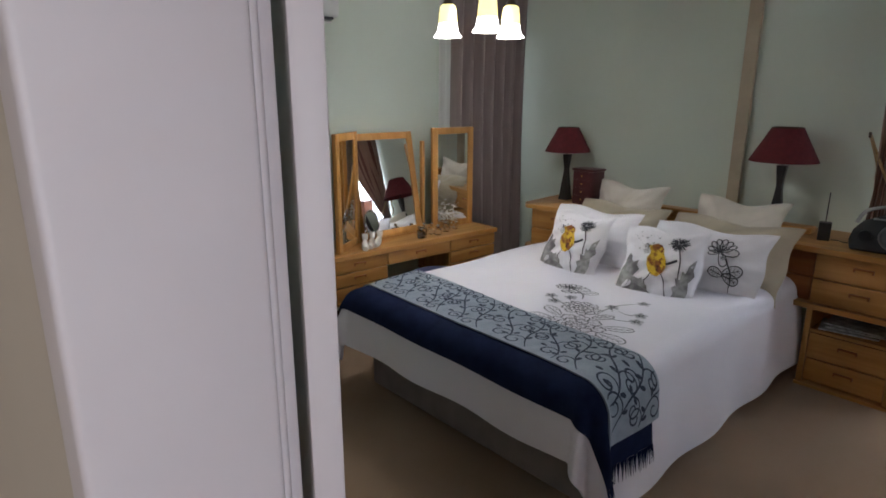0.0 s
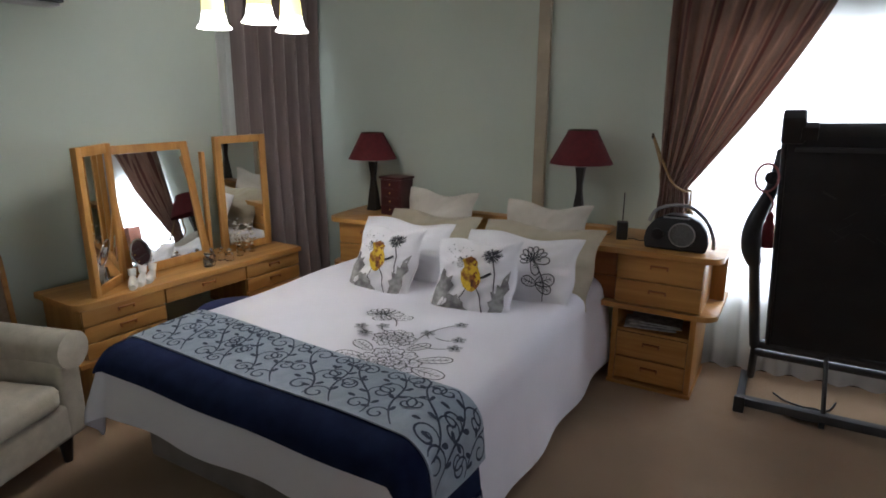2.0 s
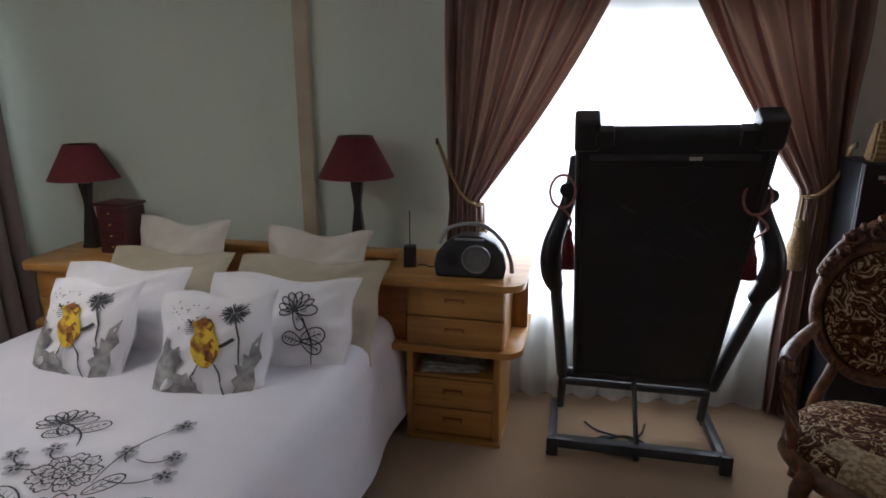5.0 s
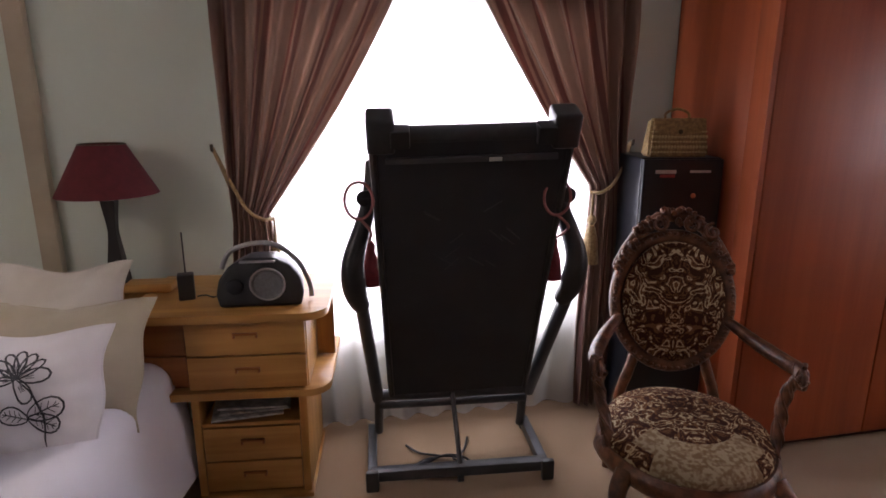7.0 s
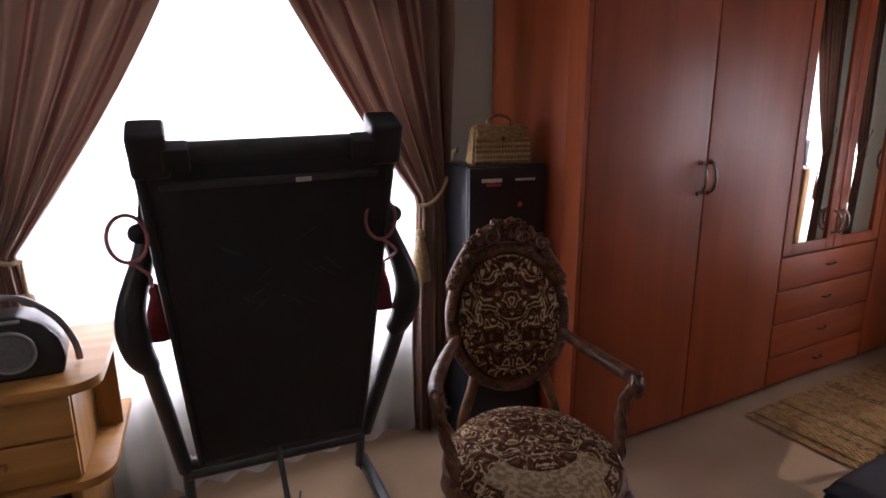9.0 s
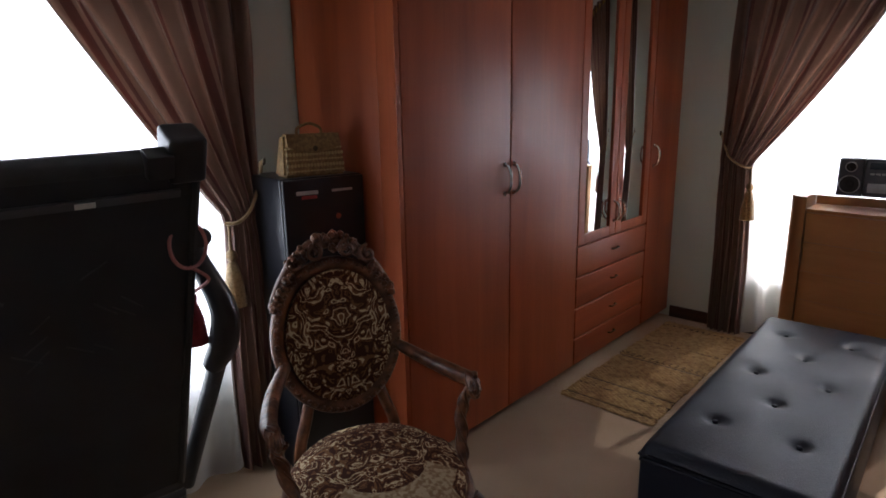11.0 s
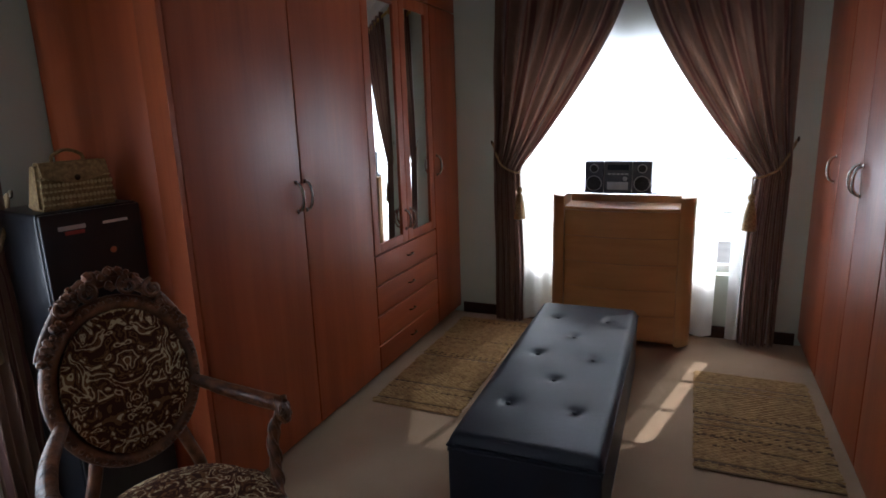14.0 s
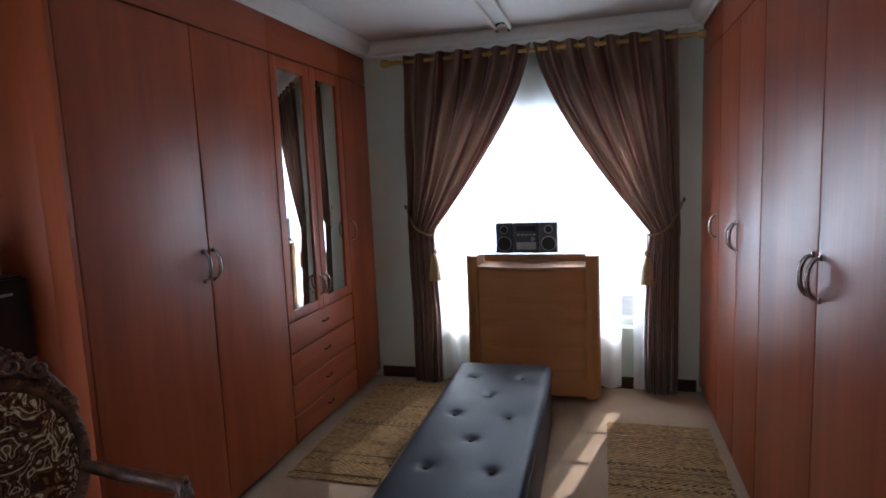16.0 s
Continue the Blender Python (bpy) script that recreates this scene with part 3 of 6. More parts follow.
        part("wall_hook", tube(smooth_line([(s * (half + 0.055), -0.07, hook_z - 0.01), (s * (half + 0.055), -0.03, hook_z - 0.01), (s * (half + 0.055), -0.025, hook_z + 0.015)], 5), 0.007, 8), BRONZE, tie)

    def voile(u, v, x0, x1):
        x = x0 + (x1 - x0) * u
        u = (x / half + 0.97) / 1.94
        z = (rod_z - 0.10) * (1 - v) + sheer_h0 * v
        sway = 0.02 + 0.03 * v
        y = -0.052 + sway * 0.55 * math.sin(2 * math.pi * 11 * u + 2.6 * math.sin(5 * u + 2.5 * v)) * (0.35 + 0.65 * v) + 0.025 * v
        return Vector((x, min(0.09, max(-0.064, y)), z))

    for x0, x1 in nets:
        solo("net_curtain", sheet(lambda u, v: voile(u, v, x0, x1), int(90 * (x1 - x0)) + 8, 20), SHEER, "white voile net curtain hanging behind the drapes", "net curtain", group="net curtains", m=m.copy())


curtain_pair(pose(XE - 0.10, -0.245, 0, 0, 0, 90), 0.905, 2.44, (1.14, 1.07), 1.355, 0.735, 0.89, 1.02, 0.02, ((-0.87, 0.87),), "mauve brown striped satin curtain tied back with cord")
curtain_pair(pose(1.87, YS + 0.105, 0, 0, 0, 0), 0.935, 2.43, (1.15, 1.17), 1.37, 0.765, 0.96, 1.03, 0.03, ((-0.93, -0.665), (-0.582, 0.93)), "mauve brown striped satin curtain tied back with cord")

# the straight curtain in the corner
north_cur = thing("corner_curtain", NORTH @ pose(3.10, YN - 0.09, 0), "plain taupe satin curtain hanging straight in the corner", "curtain")
part("drape", sheet(lambda u, v: Vector((0.70 * u - 0.02 * math.sin(3 * v), -0.035 + 0.045 * math.cos(2 * math.pi * 6.5 * u + 0.6 * math.sin(4 * v)) * (0.8 + 0.3 * v), 2.47 * (1 - v) + 0.02 * v)), 120, 30), CURTAIN_N, north_cur)
north_rod = thing("corner_curtain_rod", NORTH @ pose(3.3, YN - 0.09, 2.43), "brass curtain pole above the corner window", "curtain rod")
part("pole", tube([(-0.50, -0.035, 0), (0.53, -0.035, 0)], 0.013, 12), BRASS, north_rod)
part("bracket", box(-0.47, -0.45, -0.022, 0.088, -0.012, 0.012), BRASS, north_rod)
solo("corner_net_curtain", sheet(lambda u, v: Vector((3.025 + 0.795 * u, YN - 0.035 + 0.018 * math.sin(2 * math.pi * 13 * u + v), 2.34 * (1 - v) + 0.03 * v)), 90, 12), SHEER, "white voile net curtain beside the corner drape", "net curtain", m=NORTH.copy())


# ---- wardrobes ----
def arch_handle(y, z, parent, length=0.135, name="handle"):
    """An arched pull on the front, which faces -x."""
    pts = smooth_line([(-0.002, 0, -length / 2), (-0.022, 0, -length / 2 + 0.008), (-0.036, 0, -length / 4), (-0.040, 0, 0), (-0.036, 0, length / 4), (-0.022, 0, length / 2 - 0.008), (-0.002, 0, length / 2)], 5)
    r = [0.0056 + 0.0024 * math.sin(math.pi * k / (len(pts) - 1)) for k in range(len(pts))]
    bm = join(tube(pts, r, 10), moved(lathe([(0.011, 0), (0.011, 0.005), (0.006, 0.008)], 14), pose(-0.001, 0, -length / 2, 0, -90, 0)), moved(lathe([(0.011, 0), (0.011, 0.005), (0.006, 0.008)], 14), pose(-0.001, 0, length / 2, 0, -90, 0)))
    return part(name, moved(bm, pose(-0.020, y, z)), PEWTER, parent, "arched pewter handle")


def drawer_pull(y, z, parent):
    pts = smooth_line([(-0.001, -0.035, 0), (-0.018, -0.03, 0), (-0.022, 0, 0.003), (-0.018, 0.03, 0), (-0.001, 0.035, 0)], 5)
    return part("handle", moved(tube(pts, 0.005, 8), pose(-0.020, y, z)), BRONZE, parent, "small bronze drawer pull")


def panel_door(y0, y1, z0, z1, parent):
    """A wrapped board door with a soft roll along its edges."""
    bm = box(-0.020, -0.002, y0 + 0.002, y1 - 0.002, z0, z1, 0.006, 3)
    return part("door", bm, CHERRY, parent)


def wardrobe(m, w, doors, label, depth, handles):
    """A full-height built-in unit. doors: edges along y; handles: (y, z)."""
    u = thing("wardrobe", m, label, "wardrobe", "built-in cherry wardrobes")
    part("carcass", box(0.0, depth, 0.001, w - 0.001, 0.052, 2.31, 0.001), CHERRY, u)
    part("plinth", box(0.045, depth - 0.01, 0.002, w - 0.002, 0.0, 0.051, 0.002), SKIRT, u)
    part("top_panel", box(-0.018, depth, 0.0, w, 2.312, 2.598, 0.002), CHERRY_H, u)
    for (y0, y1), hd in zip(zip(doors, doors[1:]), handles):
        d = panel_door(y0, y1, 0.055, 2.304, u)
        if hd is not None:
            arch_handle(hd, 1.235, d)
    return u


def mirror_wardrobe(m, w, label, depth, with_mirror):
    u = thing("mirror_wardrobe" if with_mirror else "drawer_wardrobe", m, label, "wardrobe", "built-in cherry wardrobes")
    part("carcass", box(0.0, depth, 0.001, w - 0.001, 0.052, 2.31, 0.001), CHERRY, u)
    part("plinth", box(0.045, depth - 0.01, 0.002, w - 0.002, 0.0, 0.051, 0.002), SKIRT, u)
    part("top_panel", box(-0.018, depth, 0.0, w, 2.312, 2.598, 0.002), CHERRY_H, u)
    for k in range(2):
        y0, y1, st, zt = k * w / 2 + 0.002, (k + 1) * w / 2 - 0.002, 0.075, 2.304
        d = part("door", join(box(-0.020, -0.002, y0, y0 + st, 0.785, zt, 0.006, 3), box(-0.020, -0.002, y1 - st, y1, 0.785, zt, 0.006, 3), box(-0.019, -0.002, y0 + st - 0.005, y1 - st + 0.005, 0.785, 0.845, 0.006, 3), box(-0.019, -0.002, y0 + st - 0.005, y1 - st + 0.005, 2.232, zt, 0.006, 3), box(-0.009, -0.002, y0 + st - 0.005, y1 - st + 0.005, 0.835, 2.24, 0)), CHERRY, u)
        if with_mirror:
            part("mirror_pane", box(-0.013, -0.0095, y0 + st - 0.003, y1 - st + 0.003, 0.842, 2.235, 0.001), MIRROR, d, "clear mirror glass")
        arch_handle(w / 2 + (-0.035 if k == 0 else 0.035), 0.935, d, 0.12)
    for z0, z1 in ((0.597, 0.778), (0.41, 0.592), (0.222, 0.404), (0.055, 0.216)):
        d = part("drawer", box(-0.020, -0.002, 0.003, w - 0.003, z0, z1, 0.008, 3), CHERRY_H, u)
        drawer_pull(w / 2, (z0 + z1) / 2 + 0.01, d)
    return u


L = "built-in cherry laminate wardrobe with tall plain doors and pewter handles"
wardrobe(pose(3.185, -2.768, 0), 1.337, (0, 0.643, 1.337), L, 0.66, (0.622, 0.692))
mirror_wardrobe(pose(3.185, -3.678, 0), 0.908, "built-in cherry wardrobe with two mirrored doors above four drawers", 0.66, True)
wardrobe(pose(3.185, -4.143, 0), 0.463, (0, 0.463), "narrow built-in cherry laminate wardrobe with one plain door", 0.66, (0.42,))
endp = bmesh.new()
q = [(3.166, -1.429), (3.855, -1.565), (3.855, -1.542), (3.166, -1.406)]
lo, hi = [endp.verts.new((x, y, 0.0)) for x, y in q], [endp.verts.new((x, y, 2.598)) for x, y in q]
for k in range(4):
    endp.faces.new((lo[k], lo[(k + 1) % 4], hi[(k + 1) % 4], hi[k]))
endp.faces.new(lo)
endp.faces.new(hi)
solo("wardrobe_end_panel", endp, CHERRY, "cherry laminate side panel closing the end of the wardrobes", "panel")
R = "built-in cherry laminate wardrobe with tall plain doors and pewter handles"
wardrobe(pose(0.742, -1.17, 0, 0, 0, 180), 1.40, (0, 0.70, 1.40), R, 0.74, (0.665, 0.735))
wardrobe(pose(0.742, -2.572, 0, 0, 0, 180), 0.93, (0, 0.465, 0.93), "built-in cherry laminate wardrobe with two plain doors", 0.74, (0.43, 0.50))
wardrobe(pose(0.742, -3.504, 0, 0, 0, 180), 0.637, (0, 0.637), "narrow built-in cherry laminate wardrobe with one plain door", 0.74, (0.06,))


# ---- the bed ----
BY0, BY1, BX0, BZ, BR = 1.015, 2.385, 1.55, 0.588, 0.085
BED = pose(2.6, 1.71, 0, 0, 0, -5)
BED_FLAT = pose(2.6, 1.71, 0)


def over_edge(d, r):
    """How far out and how far down a cloth has gone, d past an edge of radius r."""
    q = math.pi * r / 2
    if d < q:
        return r * math.sin(d / r), r * (1 - math.cos(d / r))
    return r + (d - q) * 0.10, r + (d - q)


def bed_point(x, y, off=0.0):
    """A point of the duvet; x and y measure along the cloth, off lifts it from the surface."""
    dx, dy = max(0.0, BX0 - x), max(0.0, BY0 - y, y - BY1)
    sy = -1 if y < BY0 else 1
    d = math.hypot(dx, dy)
    cx, cy = max(x, BX0), min(max(y, BY0), BY1)
    puff = 0.012 * math.sin(2.1 * cx + 1.3) * math.sin(2.7 * cy) + 0.006 * math.sin(7 * cx + 3 * cy)
    if d < 1e-6:
        return Vector((cx, cy, BZ + puff + off))
    out, down = over_edge(d, BR)
    ux, uy = -dx / d, sy * dy / d
    ang = math.atan2(dy, dx + 1e-9)
    wave = 0.012 * math.sin(11 * (cx + cy) + 2.0) * min(1, down / 0.3) + (0.06 * math.sin(4 * ang) ** 2 * min(1, down / 0.25) if dx > 0 and dy > 0 else 0)
    k = min(1.0, d / (math.pi * BR / 2))
    out += wave + off * k
    return Vector((cx + ux * out, cy + uy * out, max(0.03, BZ + puff * (1 - k) - down + off * (1 - k))))


bed = thing("bed", BED, "double bed with taupe base made up with white bedding", "bed")
bed_in = BED_FLAT.inverted()


def on_bed(bm):
    return moved(bm, bed_in)


part("bed_base", on_bed(box(1.60, 3.68, 1.02, 2.38, 0.045, 0.33, 0.02, 3)), VALANCE, bed, "taupe cloth covered bed base")
for x in (1.70, 3.6):
    for y in (1.08, 2.30):
        part("leg", on_bed(moved(lathe([(0.025, 0), (0.025, 0.046)], 12), pose(x, y, 0))), BLACKPL, bed)
part("mattress", on_bed(box(1.61, 3.68, 0.98, 2.37, 0.332, 0.56, 0.05, 3)), IVORY, bed)
part("headboard", on_bed(join(box(3.66, 3.73, 0.98, 2.17, 0.10, 0.80, 0.012, 3), box(3.645, 3.745, 0.97, 2.18, 0.80, 0.835, 0.01, 3))), PINE_Y, bed, "honey pine headboard")

duvet = thing("duvet", BED.copy(), "white duvet with dark floral embroidery spread on the bed", "duvet")
DH, DF, DR = 0.30, 0.325, 0.54


def duvet_sheet(u, v):
    x = 3.50 - (3.50 - BX0 + DF) * v
    y = (BY0 - DR) + (BY1 - BY0 + DR + DH) * u
    return bed_point(x, y)


part("cover", on_bed(sheet(duvet_sheet, 110, 100, 0.012)), LINEN, duvet)
stitch = bmesh.new()


def bed_surf(u, v, off):
    return bed_point(u, v, off + 0.006)


def closed(bm, p, surf, width):
    ribbon(bm, p + p[:2], surf, width)


def leaf_sprig(bm, surf, cx, cy, ang, ln, wd, width):
    """An outlined leaf with its rib and veins; ang in degrees."""
    a = radians(ang)
    ca, sa = math.cos(a), math.sin(a)
    closed(bm, petal(cx, cy, a, ln, wd, 14), surf, width)
    ribbon(bm, [(cx + ln * t * ca, cy + ln * t * sa) for t in (0, 0.3, 0.6, 0.9)], surf, width * 0.7)
    for t in (0.22, 0.4, 0.58, 0.74):
        for q in (-1, 1):
            w_ = wd * 0.36 * math.sin(math.pi * (t + 0.1))
            ribbon(bm, [(cx + ln * t * ca, cy + ln * t * sa), (cx + ln * (t + 0.07) * ca - q * w_ * 0.5 * sa, cy + ln * (t + 0.07) * sa + q * w_ * 0.5 * ca), (cx + ln * (t + 0.13) * ca - q * w_ * sa, cy + ln * (t + 0.13) * sa + q * w_ * ca)], surf, width * 0.45)


def lotus(bm, surf, cx, cy, r, width):
    """A side view of an open lotus: upright petals and two that droop."""
    for ang, ln, wd in ((165, 0.95, 0.34), (140, 1.0, 0.36), (116, 1.0, 0.36), (92, 1.0, 0.38), (66, 0.95, 0.36), (40, 0.95, 0.36), (8, 1.05, 0.5), (-65, 0.95, 0.5), (190, 0.8, 0.3)):
        a = radians(ang)
        closed(bm, petal(cx, cy, a, r * ln, r * wd, 12), surf, width)
        for q in (-0.13, 0.02, 0.15):
            ribbon(bm, [(cx + r * ln * t * math.cos(a + q), cy + r * ln * t * math.sin(a + q)) for t in (0.30, 0.42, 0.55)], surf, width * 0.45)


def peony(bm, surf, cx, cy, r, width, seed):
    """A full bloom of scalloped petals in rings."""
    rn = random.Random(seed)
    for ring_r0, ring_r1, n, turn in ((0.52, 1.0, 9, 0.0), (0.27, 0.66, 7, 0.3), (0.06, 0.36, 5, 0.1)):
        for k in range(n):
            a0 = 2 * math.pi * k / n + turn + rn.uniform(-0.08, 0.08)
            d = math.pi / n * 1.1
            path = [(ring_r0, -d * 0.7)] + [(ring_r1 * (0.86 + 0.10 * abs(math.sin(2.5 * math.pi * (j / 10.0)))) * (1 - 0.25 * abs(j / 5.0 - 1) ** 2.5), d * (j / 5.0 - 1)) for j in range(11)] + [(ring_r0, d * 0.7)]
            ribbon(bm, [(cx + r * q * math.cos(a0 + w_), cy + 0.92 * r * q * math.sin(a0 + w_)) for q, w_ in path], surf, width)
            for w_ in (-0.12, 0.0, 0.12):
                ribbon(bm, [(cx + r * (ring_r0 + (ring_r1 - ring_r0) * t) * math.cos(a0 + w_), cy + 0.92 * r * (ring_r0 + (ring_r1 - ring_r0) * t) * math.sin(a0 + w_)) for t in (0.15, 0.32, 0.5)], surf, width * 0.45)


BUA = radians(24)


def bed_design(a, b, off):
    """The embroidery's own axes on the duvet: a across, b towards the pillows, from the large bloom."""
    return bed_surf(1.946 + 1.06 * (a * math.sin(BUA) + b * math.cos(BUA)), 1.348 + 1.06 * (b * math.sin(BUA) - a * math.cos(BUA)), off)


peony(stitch, bed_design, 0.0, 0.0, 0.128, 0.0052, 1)
peony(stitch, bed_design, -0.015, 0.195, 0.09, 0.0048, 3)
lotus(stitch, bed_design, -0.11, 0.45, 0.085, 0.0055)
ribbon(stitch, arc_line((-0.10, 0.44), (-0.03, 0.31), 0.15), bed_design, 0.006)
for a, b, ang, ln, wd in ((-0.07, 0.39, 20, 0.10, 0.055), (-0.075, 0.385, 170, 0.07, 0.045), (-0.09, 0.02, 165, 0.12, 0.055), (-0.08, 0.08, 135, 0.11, 0.055), (0.09, -0.04, -25, 0.13, 0.07), (0.10, 0.02, 10, 0.13, 0.05), (0.05, 0.10, 35, 0.10, 0.045), (0.02, -0.10, -60, 0.07, 0.04)):
    leaf_sprig(stitch, bed_design, a, b, ang, ln, wd, 0.0048)
for p, q, k in (((0.06, 0.14), (0.234, 0.364), 0.12), ((0.12, 0.21), (0.11, 0.26), 0.1), ((0.14, 0.22), (0.236, 0.21), -0.2), ((0.08, 0.15), (0.226, 0.138), -0.15), ((-0.06, 0.24), (-0.144, 0.236), 0.2), ((-0.05, 0.25), (-0.083, 0.31), 0.2), ((-0.11, 0.24), (-0.17, 0.30), 0.2)):
    ribbon(stitch, arc_line(p, q, k), bed_design, 0.0045)
soft = bmesh.new()
for a, b in ((0.236, 0.21), (0.11, 0.262), (0.226, 0.138), (-0.144, 0.236), (-0.083, 0.312), (0.234, 0.364), (-0.172, 0.302)):
    for k in range(5):
        t = 2 * math.pi * k / 5 + 7 * a
        blob(soft, petal(a, b, t, 0.032, 0.022, 8), bed_design, 0.001)
        ribbon(stitch, [(a + 0.006 * math.cos(t), b + 0.006 * math.sin(t)), (a + 0.017 * math.cos(t + 0.2), b + 0.017 * math.sin(t + 0.2))], bed_design, 0.008)
part("blossom", on_bed(soft), mat("pale_grey_thread", (0.52, 0.51, 0.55), 0.8, color2=(0.36, 0.36, 0.40), scale=60), duvet, "pale grey stitched blossoms")
part("embroidery", on_bed(stitch), INK, duvet, "charcoal floral embroidery")

# navy runner with a fringe, and the brocade throw on it
navy = thing("navy_blanket", BED.copy(), "navy wool blanket with fringed end across the bed's foot", "blanket")


def navy_at(u, v):
    y = (BY0 - 0.34) + (BY1 - BY0 + 0.34 + 0.14) * v
    sk = 0.045 * (v - 0.5)
    return bed_point(1.405 + sk * 0.6 + (0.425 + 0.04 * v) * u, y, 0.012)


part("cloth", on_bed(sheet(navy_at, 26, 110, 0.006)), NAVY, navy)
fr = bmesh.new()
rnd = random.Random(5)
for k in range(60):
    p = navy_at((k + 0.5) / 60, 0.0)
    q = p + Vector((rnd.uniform(-0.012, 0.012), -0.004 - rnd.random() * 0.01, -min(0.07, p.z - 0.012) - rnd.uniform(0, 0.008)))
    a = fr.verts.new(p + Vector((-0.003, 0, 0))); b = fr.verts.new(p + Vector((0.003, 0, 0))); c = fr.verts.new(q + Vector((0.002, 0, 0))); d = fr.verts.new(q)
    e = fr.verts.new(p + Vector((0, -0.004, 0)))
    fr.faces.new((a, b, c, d)); fr.faces.new((a, e, d)); fr.faces.new((e, b, c, d))
part("fringe", on_bed(fr), NAVY, navy)

throw = thing("brocade_throw", BED.copy(), "grey-blue brocade bed runner with dark navy scrolls", "throw")
TW = 0.335


def throw_surf(u, v, off):
    """u across the runner, v along it, in metres."""
    y = BY0 - 0.25 + v
    sk = 0.075 * (v / 1.75 - 0.52)
    return bed_point(1.56 + sk + u + 0.010 * math.sin(5 * v), y, 0.021 + off)


TL = BY1 - BY0 + 0.25 + 0.10
part("cloth", on_bed(sheet(lambda u, v: throw_surf(u * TW, v * TL, 0), 26, 110, 0.006)), GREYBLUE, throw)
sc = bmesh.new()
rnd = random.Random(11)


def inside(p):
    return 0.006 < p[0] < TW - 0.006 and 0.008 < p[1] < TL - 0.008


def run(path, width):
    """Lay the stretches of a line that stay on the cloth."""
    got = []
    for p in path + [(-1, -1)]:
        if inside(p):
            got.append(p)
        else:
            if len(got) > 3:
                ribbon(sc, got, throw_surf, width, 0.004)
            got = []


for k in range(15):
    v0 = -0.10 + k * 0.128 + rnd.uniform(-0.012, 0.012)
    lean, sway = rnd.uniform(0.16, 0.24), rnd.uniform(0.02, 0.035) * (1 if k % 2 else -1)
    stem = [(TW * t, v0 + lean * t + sway * math.sin(2 * math.pi * t)) for t in [j / 26 for j in range(27)]]
    run(stem, 0.008)
    for j, side in ((4, 1), (9, -1), (14, 1), (19, -1), (23, 1)):
        p, q = Vector(stem[j]), Vector(stem[j + 1])
        d = (q - p).normalized()
        n = Vector((-d.y, d.x)) * side
        r = rnd.uniform(0.034, 0.050)
        c = p + n * r + d * r * 0.4
        st = math.atan2(p.y - c.y, p.x - c.x)
        run(spiral(c.x, c.y, (p - c).length, rnd.uniform(1.25, 1.6), st, side, 28), 0.0078)
        for w_ in (0.6, 2.4):
            lp = c + Vector((math.cos(st + side * w_), math.sin(st + side * w_))) * r * 1.12
            pt = petal(lp.x, lp.y, st + side * (w_ + 0.7), 0.034, 0.017, 8)
            if all(inside(x) for x in pt):
                blob(sc, pt, throw_surf, 0.004)
part("scrollwork", on_bed(sc), NAVY_THREAD, throw, "dark navy woven scrolls")


# ---- pillows and cushions ----
def cushion_surf(w, h, t, pinch):
    def at(a, b, off, side=-1):
        """a and b in metres from the middle; the front is -y."""
        x, z = max(-1, min(1, 2 * a / w)), max(-1, min(1, 2 * b / h))
        body = max(0.0, (1 - abs(x) ** 2.2)) ** 0.6 * max(0.0, (1 - abs(z) ** 2.2)) ** 0.6
        px = x * w / 2 * (1 - pinch * (1 - z * z))
        pz = z * h / 2 * (1 - pinch * (1 - x * x))
        px += 0.010 * math.sin(5 * z + 3 * w) * abs(x) ** 3
        pz += 0.012 * math.sin(4.5 * x + 9 * h) * abs(z) ** 3
        rim_ = 1 - min(1, abs(x)) ** 6
        wr = (0.007 * math.sin(7 * x + 4 * z + 5 * w) + 0.005 * math.sin(13 * z - 6 * x)) * body ** 0.5 + 0.004 * math.sin(21 * math.atan2(z, x)) * body ** 0.4 * (x * x + z * z) * rim_
        return Vector((px, side * (t / 2 * body + off + wr), pz))
    return at


def cushion(name, m, w, h, t, material, label, group="", pinch=0.06):
    th = thing(name, m, label, "cushion" if "cushion" in name else "pillow", group)
    at = cushion_surf(w, h, t, pinch)
    bm = join(sheet(lambda u, v: at((u - 0.5) * w, (v - 0.5) * h, 0.002, -1), 46, 40), sheet(lambda u, v: at((u - 0.5) * w, (v - 0.5) * h, 0.002, 1), 34, 28))
    part("cover", bm, material, th)
    edge = [at(a * w / 2, b * h / 2, 0) for a, b in [(-1 + k / 10, -1) for k in range(20)] + [(1, -1 + k / 10) for k in range(20)] + [(1 - k / 10, 1) for k in range(20)] + [(-1, 1 - k / 10) for k in range(20)]]
    part("seam", tube(edge, 0.0035, 6, True), material, th)
    return th, lambda a, b, off: at(a, b, off + 0.006)


def thistle(bm, at, cx, cy, r, stem_to, seed=1):
    rn = random.Random(seed)
    for k in range(46):
        a = 2 * math.pi * k / 46 + rn.uniform(-0.1, 0.1)
        r0, r1 = rn.uniform(0.0, 0.35), rn.uniform(0.7, 1.05)
        ribbon(bm, [(cx + r * q * math.cos(a + 0.12 * q), cy + r * 0.85 * q * math.sin(a + 0.12 * q)) for q in (r0, (r0 + r1) / 2, r1)], at, 0.0042)
    ribbon(bm, arc_line((cx, cy), stem_to, 0.05), at, 0.007)


